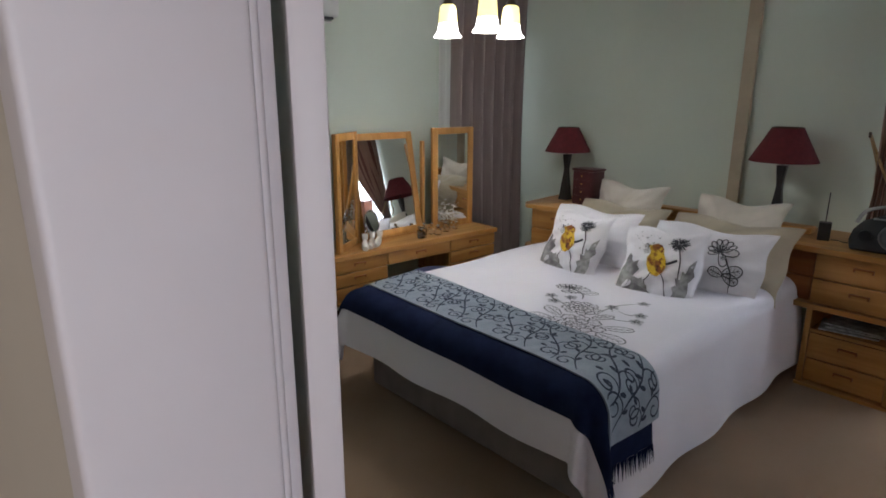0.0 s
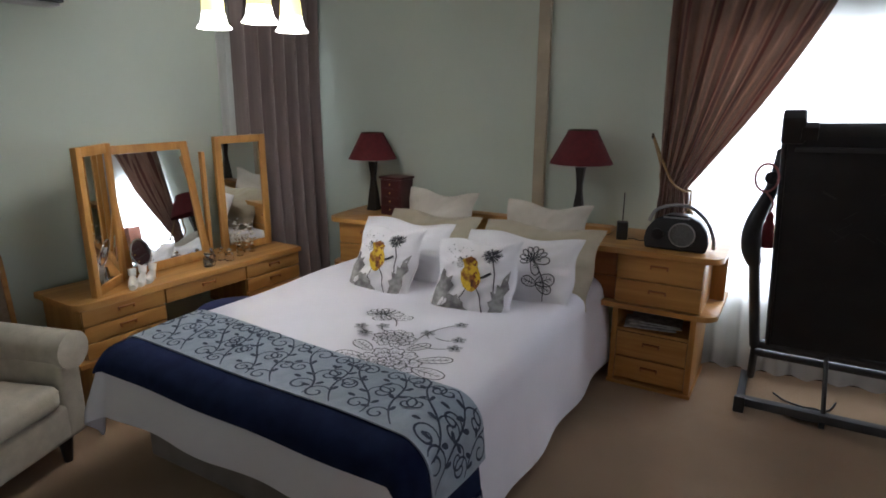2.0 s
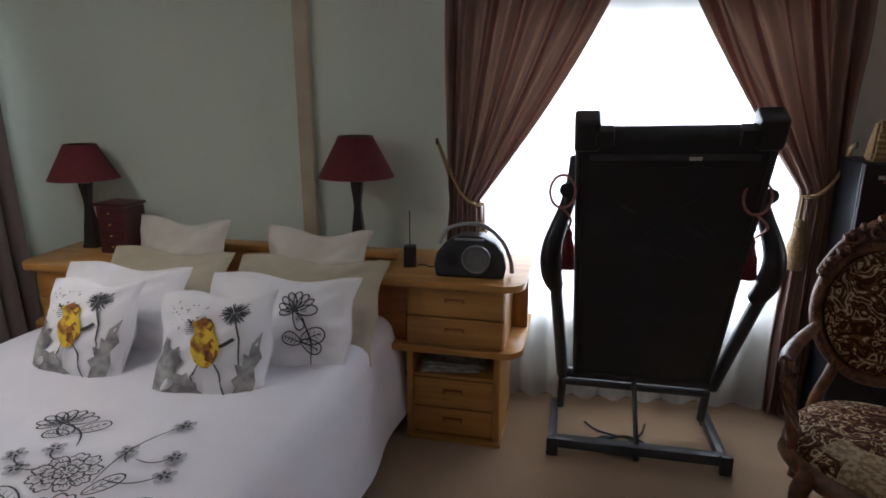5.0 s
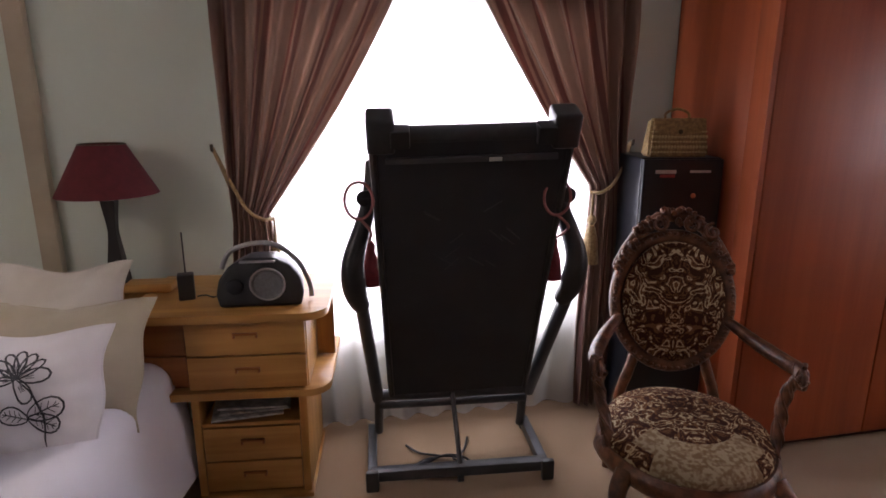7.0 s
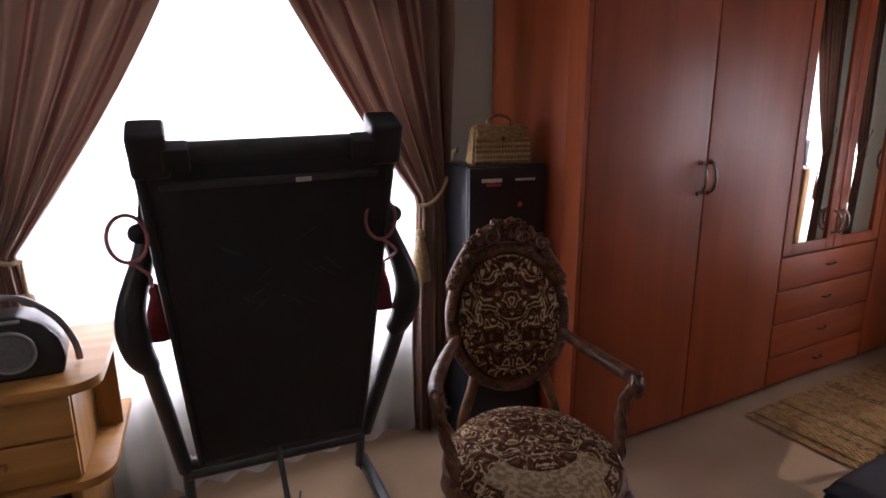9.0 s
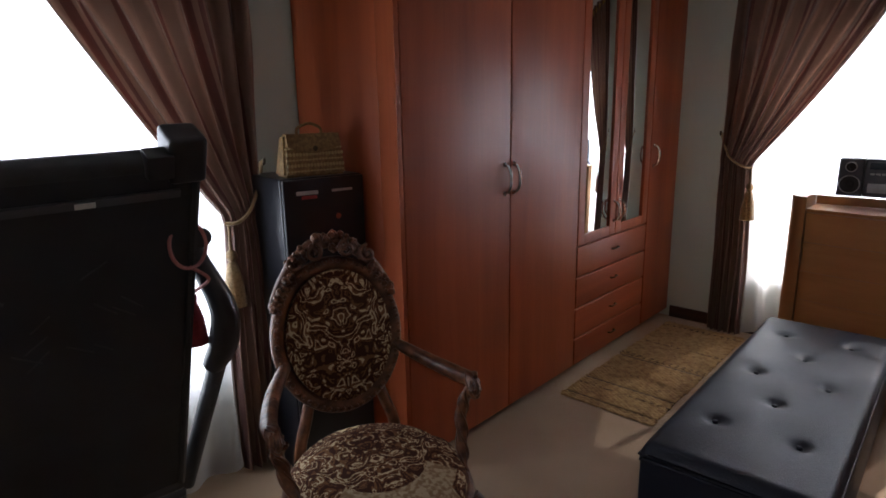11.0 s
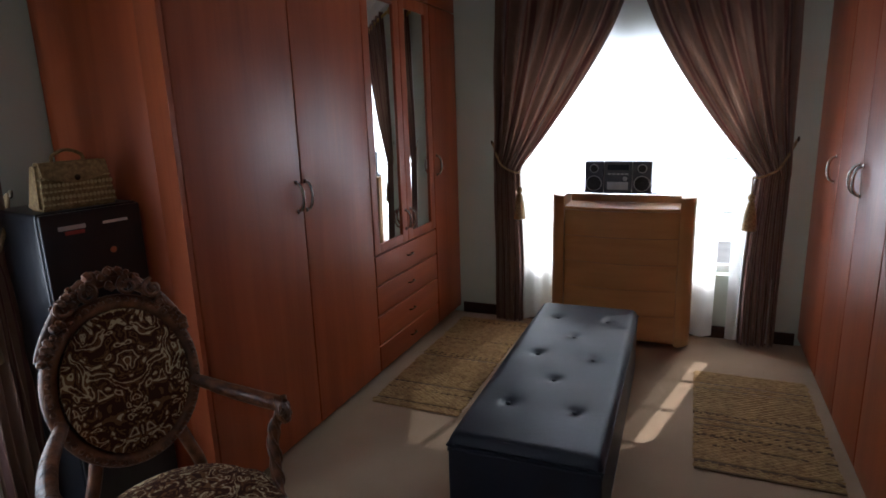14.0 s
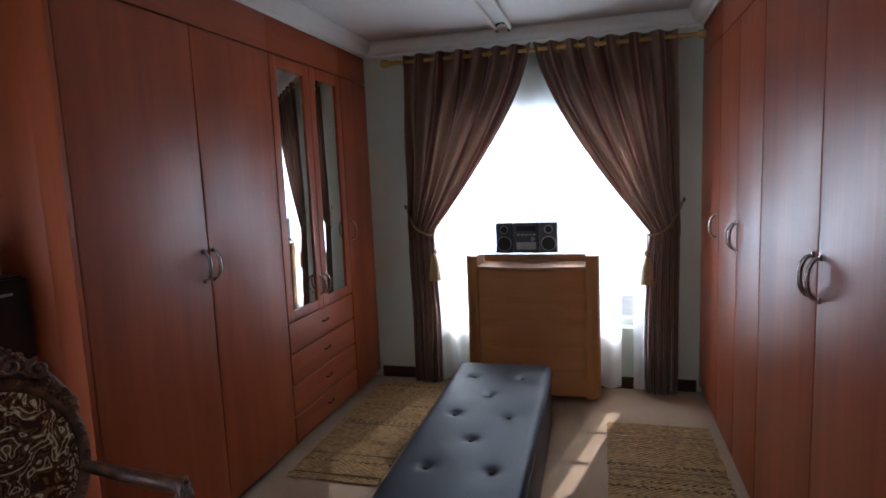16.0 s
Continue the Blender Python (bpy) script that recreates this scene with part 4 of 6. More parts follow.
def bird_cushion(m, w, h, label):
    th, at = cushion("bird_print_cushion", m, w, h, 0.18, PILLOW_W, label, "bird print cushions", 0.07)
    k = w / 0.42
    f = lambda a, b: (a * k, b * k)
    for line in (((-0.20, -0.15), (-0.19, -0.06), (-0.178, -0.02), (-0.182, 0.0), (-0.165, 0.035), (-0.145, 0.02), (-0.147, 0.0), (-0.125, -0.012), (-0.095, 0.0), (-0.10, -0.03), (-0.082, -0.05), (-0.10, -0.075), (-0.115, -0.12), (-0.15, -0.17)),
                 ((-0.15, -0.175), (-0.125, -0.11), (-0.10, -0.095), (-0.075, -0.105), (-0.055, -0.095), (-0.05, -0.12), (-0.025, -0.13), (-0.02, -0.155), (0.02, -0.175), (-0.04, -0.19), (-0.10, -0.188)),
                 ((0.095, -0.18), (0.118, -0.15), (0.105, -0.115), (0.125, -0.10), (0.112, -0.06), (0.138, -0.065), (0.142, -0.02), (0.158, -0.03), (0.165, 0.015), (0.19, 0.06), (0.186, 0.0), (0.196, -0.03), (0.18, -0.07), (0.186, -0.12), (0.165, -0.17), (0.13, -0.188))):
        grey = bmesh.new()
        blob(grey, [f(*p) for p in line], at)
        part("leaf_print", grey, GREYPRINT, th, "grey watercolour leaf print")
    ink = bmesh.new()
    thistle(ink, at, *f(0.095, 0.125), 0.056 * k, f(0.125, -0.07))
    for a, b in (((-0.01, -0.06), (-0.045, -0.11)), ((-0.045, -0.11), (-0.04, -0.15)), ((0.045, -0.06), (0.07, -0.13)), ((0.07, -0.13), (0.075, -0.185))):
        ribbon(ink, arc_line(f(*a), f(*b), 0.06), at, 0.006)
    rn = random.Random(3)
    for j in range(34):
        x, y, q = rn.uniform(-0.15, -0.01), rn.uniform(0.06, 0.16), rn.uniform(0.0015, 0.004)
        blob(ink, [f(x + q * math.cos(t), y + q * math.sin(t)) for t in (0, 1.5, 3, 4.5)], at)
    for j in range(7):
        ribbon(ink, [f(-0.045, 0.05 + 0.006 * j), f(-0.075 - 0.004 * (j % 3), 0.042 + 0.009 * j)], at, 0.003)
    tagged(part("line_print", ink, INK, th, "charcoal thistle, legs and splashes"), "charcoal thistle, legs and splashes", kind="stuff")
    bird = bmesh.new()
    blob(bird, [f(*p) for p in ((-0.055, 0.085), (-0.035, 0.095), (-0.018, 0.108), (0.008, 0.104), (0.024, 0.085), (0.032, 0.055), (0.05, 0.02), (0.058, -0.02), (0.05, -0.055), (0.025, -0.078), (0.0, -0.075), (-0.028, -0.055), (-0.045, -0.02), (-0.048, 0.02), (-0.036, 0.045), (-0.044, 0.068))], at, 0.0035)
    part("bird_print", bird, YELLOW, th, "yellow bird print")
    wing = bmesh.new()
    blob(wing, [f(*p) for p in ((0.03, 0.03), (0.05, 0.0), (0.056, -0.03), (0.04, -0.06), (0.015, -0.05), (0.01, -0.015), (0.018, 0.015))], at, 0.0048)
    part("wing_print", wing, RUST, th, "rust brown wing print")
    cap = bmesh.new()
    blob(cap, [f(*p) for p in ((-0.03, 0.092), (-0.015, 0.108), (0.01, 0.104), (0.024, 0.082), (0.02, 0.055), (0.004, 0.065), (-0.012, 0.078))], at, 0.0048)
    part("cap_print", cap, RUST, th, "rust brown crown print")
    tail = bmesh.new()
    ribbon(tail, [f(0.045, -0.005), f(0.07, 0.008), f(0.098, 0.026), f(0.104, 0.03)], at, 0.014, 0.005)
    part("tail_print", tail, INK, th, "dark tail print")
    beak = bmesh.new()
    ribbon(beak, [f(-0.05, 0.082), f(-0.062, 0.092), f(-0.068, 0.097)], at, 0.008, 0.005)
    part("beak_print", beak, INK, th, "dark beak print")
    return th


def stand(x, y, z, lean, yaw=0):
    return pose(x, y, z, -lean, 0, -90 + yaw)


cushion("pillow", stand(3.50, 1.955, 0.765, 14, -14), 0.56, 0.46, 0.22, IVORY, "ivory quilted pillow propped on the headboard", "bed pillows", 0.12)
cushion("pillow", stand(3.35, 1.22, 0.765, 16, -11), 0.53, 0.46, 0.22, IVORY, "ivory quilted pillow propped on the headboard", "bed pillows", 0.12)
cushion("pillow", stand(3.27, 1.93, 0.685, 30, -10), 0.66, 0.43, 0.16, TAUPE, "taupe satin pillow behind white pillows", "bed pillows")
cushion("pillow", stand(3.17, 1.215, 0.69, 30, -8), 0.70, 0.44, 0.16, TAUPE, "taupe satin pillow behind white pillows", "bed pillows")
cushion("pillow", stand(3.03, 1.97, 0.69, 27, -8), 0.62, 0.40, 0.17, PILLOW_W, "plump white cotton pillow on the bed", "bed pillows")
wp, wat = cushion("pillow", stand(2.96, 1.245, 0.69, 26, -6), 0.64, 0.40, 0.17, PILLOW_W, "white cotton pillow with embroidered lotus", "bed pillows")
lot = bmesh.new()
lotus(lot, wat, 0.115, 0.06, 0.085, 0.006)
ribbon(lot, arc_line((0.12, 0.055), (0.195, -0.14), 0.14), wat, 0.0065)
for cx, cy, a, ln, wd in ((0.15, -0.055, 25, 0.10, 0.06), (0.15, -0.06, 165, 0.075, 0.05), (0.15, -0.055, -20, 0.09, 0.05)):
    leaf_sprig(lot, wat, cx, cy, a, ln, wd, 0.0055)
part("embroidery", lot, INK, wp, "charcoal lotus embroidery")
bird_cushion(stand(2.79, 1.925, 0.70, 28, -6), 0.40, 0.40, "white cushion printed with a yellow bird and thistles")
bird_cushion(stand(2.71, 1.375, 0.695, 28, 4), 0.42, 0.41, "white cushion printed with a yellow bird and thistles")


# ---- pine bedside units ----
def slot_pull(parent, y, z, x=-0.001):
    """A routed bar grip on a drawer front that faces -x."""
    bm = join(box(x - 0.014, x, y - 0.045, y + 0.045, z + 0.004, z + 0.012, 0.003), box(x - 0.014, x, y - 0.045, y - 0.037, z - 0.008, z + 0.004, 0.003), box(x - 0.014, x, y + 0.037, y + 0.045, z - 0.008, z + 0.004, 0.003))
    return part("grip", bm, PINE_RED, parent)


def rounded_slab(x0, x1, y0, y1, z0, z1, r):
    """A board whose front right corner (-x, -y) is rounded."""
    pts = [(x1, y0), (x1, y1), (x0, y1)] + [(x0 + r - r * math.cos(a), y0 + r - r * math.sin(a)) for a in [math.pi / 2 * k / 8 for k in range(9)]]
    bm = bmesh.new()
    lo, hi = [bm.verts.new((x, y, z0)) for x, y in pts], [bm.verts.new((x, y, z1)) for x, y in pts]
    n = len(pts)
    for k in range(n):
        bm.faces.new((lo[k], lo[(k + 1) % n], hi[(k + 1) % n], hi[k]))
    bm.faces.new(lo)
    top = bm.faces.new(hi)
    bmesh.ops.bevel(bm, geom=list(top.edges), offset=0.004, segments=2, affect="EDGES", profile=0.6)
    return bm


def bedside(m, label, flip):
    """Own x runs back from the front, y along it; the outer end is at y = 0."""
    f = -1 if flip else 1
    u = thing("bedside_unit", m, label, "bedside unit", "pine bedside units")

    def p(name, bm, material, lab=""):
        if flip:
            bmesh.ops.transform(bm, matrix=Matrix.Diagonal((1, -1, 1, 1)), verts=bm.verts)
            bmesh.ops.reverse_faces(bm, faces=bm.faces)
        return part(name, bm, material, u, lab)

    p("top", rounded_slab(-0.045, 0.50, 0.0, 0.74, 0.765, 0.795, 0.09), PINE_Y)
    p("upper_carcass", box(0.004, 0.49, 0.08, 0.52, 0.485, 0.764, 0.002), PINE_Z)
    p("mid_shelf", rounded_slab(-0.03, 0.50, 0.0, 0.60, 0.455, 0.483, 0.09), PINE_Y)
    p("end_panel", box(0.30, 0.32, 0.005, 0.079, 0.485, 0.764, 0.002), PINE_Z)
    for z0, z1 in ((0.628, 0.757), (0.490, 0.620)):
        d = p("drawer", box(-0.014, 0.003, 0.084, 0.518, z0, z1, 0.004), PINE_Y)
        slot_pull(d, f * 0.30, (z0 + z1) / 2 + 0.012, -0.013)
    p("inner_cupboard", join(box(0.03, 0.48, 0.522, 0.70, 0.475, 0.764, 0.003), box(0.018, 0.031, 0.530, 0.69, 0.50, 0.615, 0.003), box(0.018, 0.031, 0.530, 0.69, 0.63, 0.75, 0.003)), PINE_RED, "reddish pine cupboard beside the bed")
    p("side", box(0.012, 0.47, 0.095, 0.125, 0.02, 0.454, 0.003), PINE_Z)
    p("side", box(0.012, 0.47, 0.50, 0.53, 0.02, 0.454, 0.003), PINE_Z)
    p("back", box(0.45, 0.468, 0.126, 0.499, 0.02, 0.452, 0.001), SHADOW_IN)
    p("shelf", box(0.015, 0.449, 0.126, 0.499, 0.318, 0.333, 0.002), PINE_Y)
    p("base_carcass", box(0.03, 0.449, 0.126, 0.499, 0.03, 0.317, 0.002), PINE_Z)
    for z0, z1 in ((0.17, 0.312), (0.035, 0.163)):
        d = p("drawer", box(0.012, 0.029, 0.128, 0.497, z0, z1, 0.004), PINE_Y)
        slot_pull(d, f * 0.31, (z0 + z1) / 2 + 0.012, 0.012)
    p("plinth", box(-0.005, 0.465, 0.085, 0.535, 0.0, 0.019, 0.004), PINE_Y)
    return u


bedside(pose(3.275, 0.275, 0, 0, 0, -6), "honey pine bedside unit with curved top and four drawers", False)
bedside(pose(3.35, 2.69, 0), "honey pine bedside unit with curved top and four drawers", True)
mags = random.Random(2)
for k in range(4):
    solo("magazine", box(0, 0.20, 0, 0.27, 0, 0.008, 0.002), PAPER, "glossy magazine lying on the open bedside shelf", "magazine", group="magazines on the shelf", m=pose(3.36 + mags.uniform(-0.02, 0.02), 0.42 + mags.uniform(0, 0.05), 0.334 + 0.0085 * k, 0, 0, mags.uniform(-8, 8)))


def table_lamp(x, y, z, size=1.0):
    lamp = thing("table_lamp", pose(x, y, z) @ Matrix.Scale(size, 4), "table lamp with burgundy cone shade and ebony waisted base", "lamp", "bedside lamps")
    part("base", moved(lathe([(0.0, 0), (0.058, 0), (0.058, 0.012), (0.052, 0.02), (0.040, 0.12), (0.026, 0.21), (0.022, 0.25), (0.026, 0.29), (0.036, 0.36), (0.037, 0.372), (0.0, 0.372)], 4), pose(0, 0, 0, 0, 0, 45)), DARKWOOD, lamp, "ebony waisted base")
    part("neck", lathe([(0.008, 0.372), (0.008, 0.45)], 10), CHROME, lamp)
    part("shade", lathe([(0.185, 0.395), (0.082, 0.59), (0.080, 0.59), (0.183, 0.395), (0.185, 0.395)], 40, False), REDSHADE, lamp, "burgundy cloth cone shade")
    part("bulb", lathe([(0.0, 0.44), (0.014, 0.45), (0.03, 0.50), (0.026, 0.525), (0.0, 0.54)], 14), WHITEPL, lamp)
    part("shade_ring", join(tube([(0.082 * math.cos(a), 0.082 * math.sin(a), 0.588) for a in [2 * math.pi * k / 24 for k in range(24)]], 0.003, 6, True), tube([(-0.08, 0, 0.57), (0.08, 0, 0.57)], 0.002, 6)), BRONZE, lamp)


table_lamp(3.664, 1.093, 0.796)
table_lamp(3.664, 2.533, 0.796, 0.91)

jb = thing("jewellery_box", pose(3.60, 2.31, 0.796, 0, 0, -8), "dark red lacquer jewellery chest with small drawers", "box")
part("body", box(-0.07, 0.07, -0.085, 0.085, 0.0, 0.24, 0.006), BOXRED, jb)
part("lid", box(-0.078, 0.078, -0.093, 0.093, 0.241, 0.258, 0.006), BOXRED, jb)
for k in range(4):
    d = part("drawer", box(-0.076, -0.0705, -0.075, 0.075, 0.015 + 0.056 * k, 0.065 + 0.056 * k, 0.003), BOXRED, jb)
    part("knob", moved(lathe([(0.004, 0), (0.006, 0.006), (0, 0.010)], 10), pose(-0.076, 0, 0.04 + 0.056 * k, 0, -90, 0)), BRASS, d)

radio = thing("portable_radio", pose(3.425, 0.51, 0.796, 0, 0, -94), "black portable radio with round speaker and grey carrying handle", "radio")
prof = [(-0.150, 0.0), (-0.162, 0.05), (-0.150, 0.105), (-0.112, 0.155), (-0.05, 0.183), (0.05, 0.183), (0.112, 0.155), (0.150, 0.105), (0.162, 0.05), (0.150, 0.0)]
rb = bmesh.new()
fa, ba = [rb.verts.new((x, -0.085 + 0.02 * z / 0.16, z)) for x, z in prof], [rb.verts.new((x * 0.9, 0.085, z * 0.95)) for x, z in prof]
for k in range(10):
    rb.faces.new((fa[k], fa[(k + 1) % 10], ba[(k + 1) % 10], ba[k]))
rb.faces.new(fa); rb.faces.new(ba)
bmesh.ops.bevel(rb, geom=list(rb.edges), offset=0.014, segments=3, affect="EDGES", profile=0.6)
part("body", rb, BLACKPL, radio)
sp = part("speaker", moved(lathe([(0.0, 0.006), (0.05, 0.005), (0.056, 0.010), (0.063, 0.008), (0.064, 0.0)], 32), pose(0.03, -0.081, 0.088, 96, 0, 0)), SPKGREY, radio, "round grey speaker grille")
part("speaker_ring", moved(tube([(0.062 * math.cos(a), 0.062 * math.sin(a), 0.008) for a in [2 * math.pi * k / 32 for k in range(32)]], 0.004, 8, True), pose(0.03, -0.081, 0.088, 96, 0, 0)), SILVERPL, sp)
part("dial", moved(lathe([(0.03, 0), (0.03, 0.006), (0, 0.008)], 20), pose(-0.09, -0.08, 0.08, 96, 0, 0)), BLACKPL, radio)
part("button_strip", box(-0.07, 0.06, -0.074, -0.058, 0.166, 0.174, 0.003), SILVERPL, radio)
part("handle", tube(smooth_line([(-0.150, 0.0, 0.13), (-0.115, 0.0, 0.195), (-0.03, 0.0, 0.225), (0.06, 0.0, 0.215), (0.135, 0.0, 0.15), (0.172, 0.0, 0.07), (0.180, 0.0, 0.008)], 8), 0.0065, 10, flat=1.5), SILVERPL, radio, "grey arched carrying handle")

sb = thing("router_box", pose(3.50, 0.806, 0.796, 0, 0, 10), "small black box with an upright aerial", "router")
part("body", box(-0.03, 0.03, -0.03, 0.03, 0, 0.10, 0.006), BLACKPL, sb)
part("aerial", tube([(0.02, 0.0, 0.098), (0.02, 0.0, 0.26)], 0.003, 8), BLACKPL, sb)
solo("black_cable", tube(smooth_line([(3.50, 0.77, 0.802), (3.51, 0.74, 0.802), (3.48, 0.71, 0.802), (3.49, 0.68, 0.803), (3.48, 0.65, 0.806)], 6), 0.003, 6), BLACKPL, "thin black cable lying on the bedside top", "cable")

# ---- dressing table ----
dt = thing("dressing_table", pose(1.715, 2.935, 0, 0, 0, -8) @ Matrix.Diagonal((0.9, 0.95, 1, 1)), "honey pine dressing table with seven drawers and a knee gap", "dressing table")
# own x runs along it, y goes back to the wall, the front faces -y
tp = rounded_slab(-0.02, 0.40, 0.0, 1.53, 0.61, 0.64, 0.07)
part("top", moved(tp, Matrix(((0, 1, 0, 0), (1, 0, 0, 0), (0, 0, 1, 0), (0, 0, 0, 1)))), PINE_X, dt)


def front_pull(parent, x, z, y):
    bm = join(box(x - 0.045, x + 0.045, y - 0.013, y, z + 0.004, z + 0.012, 0.003), box(x - 0.045, x - 0.037, y - 0.013, y, z - 0.007, z + 0.004, 0.003), box(x + 0.037, x + 0.045, y - 0.013, y, z - 0.007, z + 0.004, 0.003))
    return part("grip", bm, PINE_RED, parent)


for x0, x1 in ((0.03, 0.49), (1.06, 1.52)):
    part("pedestal", box(x0, x1, 0.012, 0.385, 0.36, 0.608, 0.002), PINE_Z, dt)
    for z0, z1 in ((0.530, 0.604), (0.446, 0.522), (0.364, 0.438)):
        d = part("drawer", box(x0 + 0.003, x1 - 0.003, -0.006, 0.011, z0, z1, 0.004), PINE_X, dt)
        front_pull(d, (x0 + x1) / 2, (z0 + z1) / 2 + 0.004, -0.006)
    part("lower_shelf", box(x0 - 0.05 if x0 < 0.5 else x0, x1 + (0.0 if x0 < 0.5 else 0.01), -0.02, 0.39, 0.332, 0.358, 0.008), PINE_X, dt)
    for xa in (x0 + 0.02, x1 - 0.05):
        part("leg", box(xa, xa + 0.03, 0.02, 0.37, 0.0, 0.331, 0.003), PINE_Z, dt)
d = part("drawer", box(0.495, 1.055, -0.006, 0.011, 0.525, 0.604, 0.004), PINE_X, dt)
front_pull(d, 0.775, 0.57, -0.006)
part("drawer_box", box(0.50, 1.05, 0.012, 0.36, 0.53, 0.605, 0.002), PINE_Z, dt)

mir = thing("triple_mirror", pose(2.36, 3.06, 0.641, 0, 0, -6), "pine framed three-part dressing mirror standing on the table", "mirror")


def mirror_leaf(name, w, h, m, tilt=0.0):
    fr_w = 0.045
    fb = join(box(-w / 2, -w / 2 + fr_w, -0.014, 0.014, 0, h, 0.004), box(w / 2 - fr_w, w / 2, -0.014, 0.014, 0, h, 0.004), box(-w / 2 + fr_w, w / 2 - fr_w, -0.013, 0.013, 0, fr_w, 0.004), box(-w / 2 + fr_w, w / 2 - fr_w, -0.013, 0.013, h - fr_w, h, 0.004))
    g = part(name, fb, PINE_Z, mir)
    g.matrix_basis = m
    part("glass", box(-w / 2 + fr_w - 0.003, w / 2 - fr_w + 0.003, -0.006, -0.002, fr_w - 0.003, h - fr_w + 0.003, 0), MIRROR, g, "clear mirror glass")
    part("backing", box(-w / 2 + fr_w - 0.003, w / 2 - fr_w + 0.003, -0.001, 0.010, fr_w - 0.003, h - fr_w + 0.003, 0), PINE_X, g)


mirror_leaf("middle_frame", 0.52, 0.68, pose(0, 0.0, 0.008, -10.5, 0, 0))
mirror_leaf("left_frame", 0.31, 0.70, pose(-0.39, -0.085, 0.002, 0, 0, 34))
mirror_leaf("right_frame", 0.36, 0.70, pose(0.53, -0.014, 0.002, 0, 0, -4))
for s in (-1, 1):
    part("post", box(s * 0.278 - 0.012, s * 0.278 + 0.012, 0.0, 0.028, 0.0, 0.62, 0.004), PINE_Z, mir)
part("foot", box(-0.29, 0.29, -0.01, 0.05, 0.0, 0.007, 0.002), PINE_X, mir)

# what stands on the dressing table
for k, (x, y, a) in enumerate(((2.03, 2.94, 20), (2.085, 2.945, 10), (2.14, 2.95, 0))):
    foot = thing("porcelain_shoe", pose(x, y, 0.641, 0, 0, a - 60), "small white porcelain shoe ornament", "ornament", "porcelain shoes")
    part("shoe", join(tube(smooth_line([(0, -0.055, 0.012), (0, -0.02, 0.014), (0, 0.02, 0.035), (0, 0.05, 0.055)], 6), [0.008 + 0.014 * math.sin(math.pi * min(1, (j + 3) / 20)) for j in range(19)], 12), tube([(0, 0.045, 0.05), (0, 0.05, 0.0)], [0.012, 0.007], 8), tube([(0, 0.035, 0.05), (0, 0.045, 0.085)], [0.018, 0.02], 10)), WHITECER, foot)
vm = thing("vanity_mirror", pose(2.14, 3.0, 0.641, 0, 0, 15), "small round vanity mirror on a chrome foot", "mirror")
part("foot", lathe([(0.05, 0), (0.05, 0.006), (0.012, 0.014), (0.006, 0.07), (0, 0.07)], 20), CHROME, vm)
part("rim", moved(tube([(0.07 * math.cos(a), 0.07 * math.sin(a), 0) for a in [2 * math.pi * k / 28 for k in range(28)]], 0.006, 8, True), pose(0, 0, 0.145, 75, 0, 0)), CHROME, vm)
part("glass", moved(lathe([(0, -0.002), (0.069, -0.002), (0.069, 0.002), (0, 0.002)], 28), pose(0, 0, 0.145, 75, 0, 0)), MIRROR, vm)
rv = random.Random(8)
for k in range(9):
    x, y = 2.46 + 0.42 * rv.random(), 2.87 + 0.08 * rv.random()
    hh, r = rv.uniform(0.05, 0.10), rv.uniform(0.016, 0.024)
    b = thing("perfume_bottle", pose(x, y, 0.641), "small clear glass perfume bottle with stopper", "bottle", "perfume bottles")
    part("bottle", lathe([(0, 0), (r, 0.0), (r, hh * 0.6), (r * 0.45, hh * 0.72), (r * 0.4, hh * 0.8), (0, hh * 0.8)], 14), BLUEGLASS if k == 4 else CRYSTAL, b)
    part("stopper", moved(lathe([(0, 0), (r * 0.6, 0.004), (r * 0.7, 0.014), (0, 0.024)], 10), pose(0, 0, hh * 0.8)), CHROME if k % 2 else CRYSTAL, b)
flw = thing("dried_flower_posy", pose(2.80, 2.94, 0.641), "posy of dried white flowers leaning on the mirror", "flowers")
fl = bmesh.new()
for k in range(90):
    p = Vector((rv.gauss(0, 0.045), rv.gauss(0, 0.03), 0.09 + rv.gauss(0, 0.035)))
    a, r = rv.uniform(0, 6.28), rv.uniform(0.008, 0.016)
    c = fl.verts.new(p)
    ring = [fl.verts.new(p + Vector((r * math.cos(a + j * 1.257), r * math.sin(a + j * 1.257) * 0.6, rv.uniform(-0.006, 0.010)))) for j in range(5)]
    for j in range(5):
        fl.faces.new((c, ring[j], ring[(j + 1) % 5]))
tagged(part("blooms", fl, WHITECER, flw), "dried white blooms", kind="stuff")
part("stems", join(*[tube([(rv.gauss(0, 0.008), rv.gauss(0, 0.008), 0.0), (rv.gauss(0, 0.03), rv.gauss(0, 0.02), 0.10)], 0.0015, 5) for _ in range(12)]), STRAW, flw)
pc = thing("pink_card", pose(2.17, 3.05, 0.72, -5, 0, 4), "pink and orange greeting card tucked against the mirror", "card")
part("card", box(-0.035, 0.035, -0.0015, 0.0015, 0, 0.19, 0.0005), mat("pink_card_print", (0.55, 0.22, 0.16), 0.6, color2=(0.6, 0.36, 0.30), scale=14), pc)

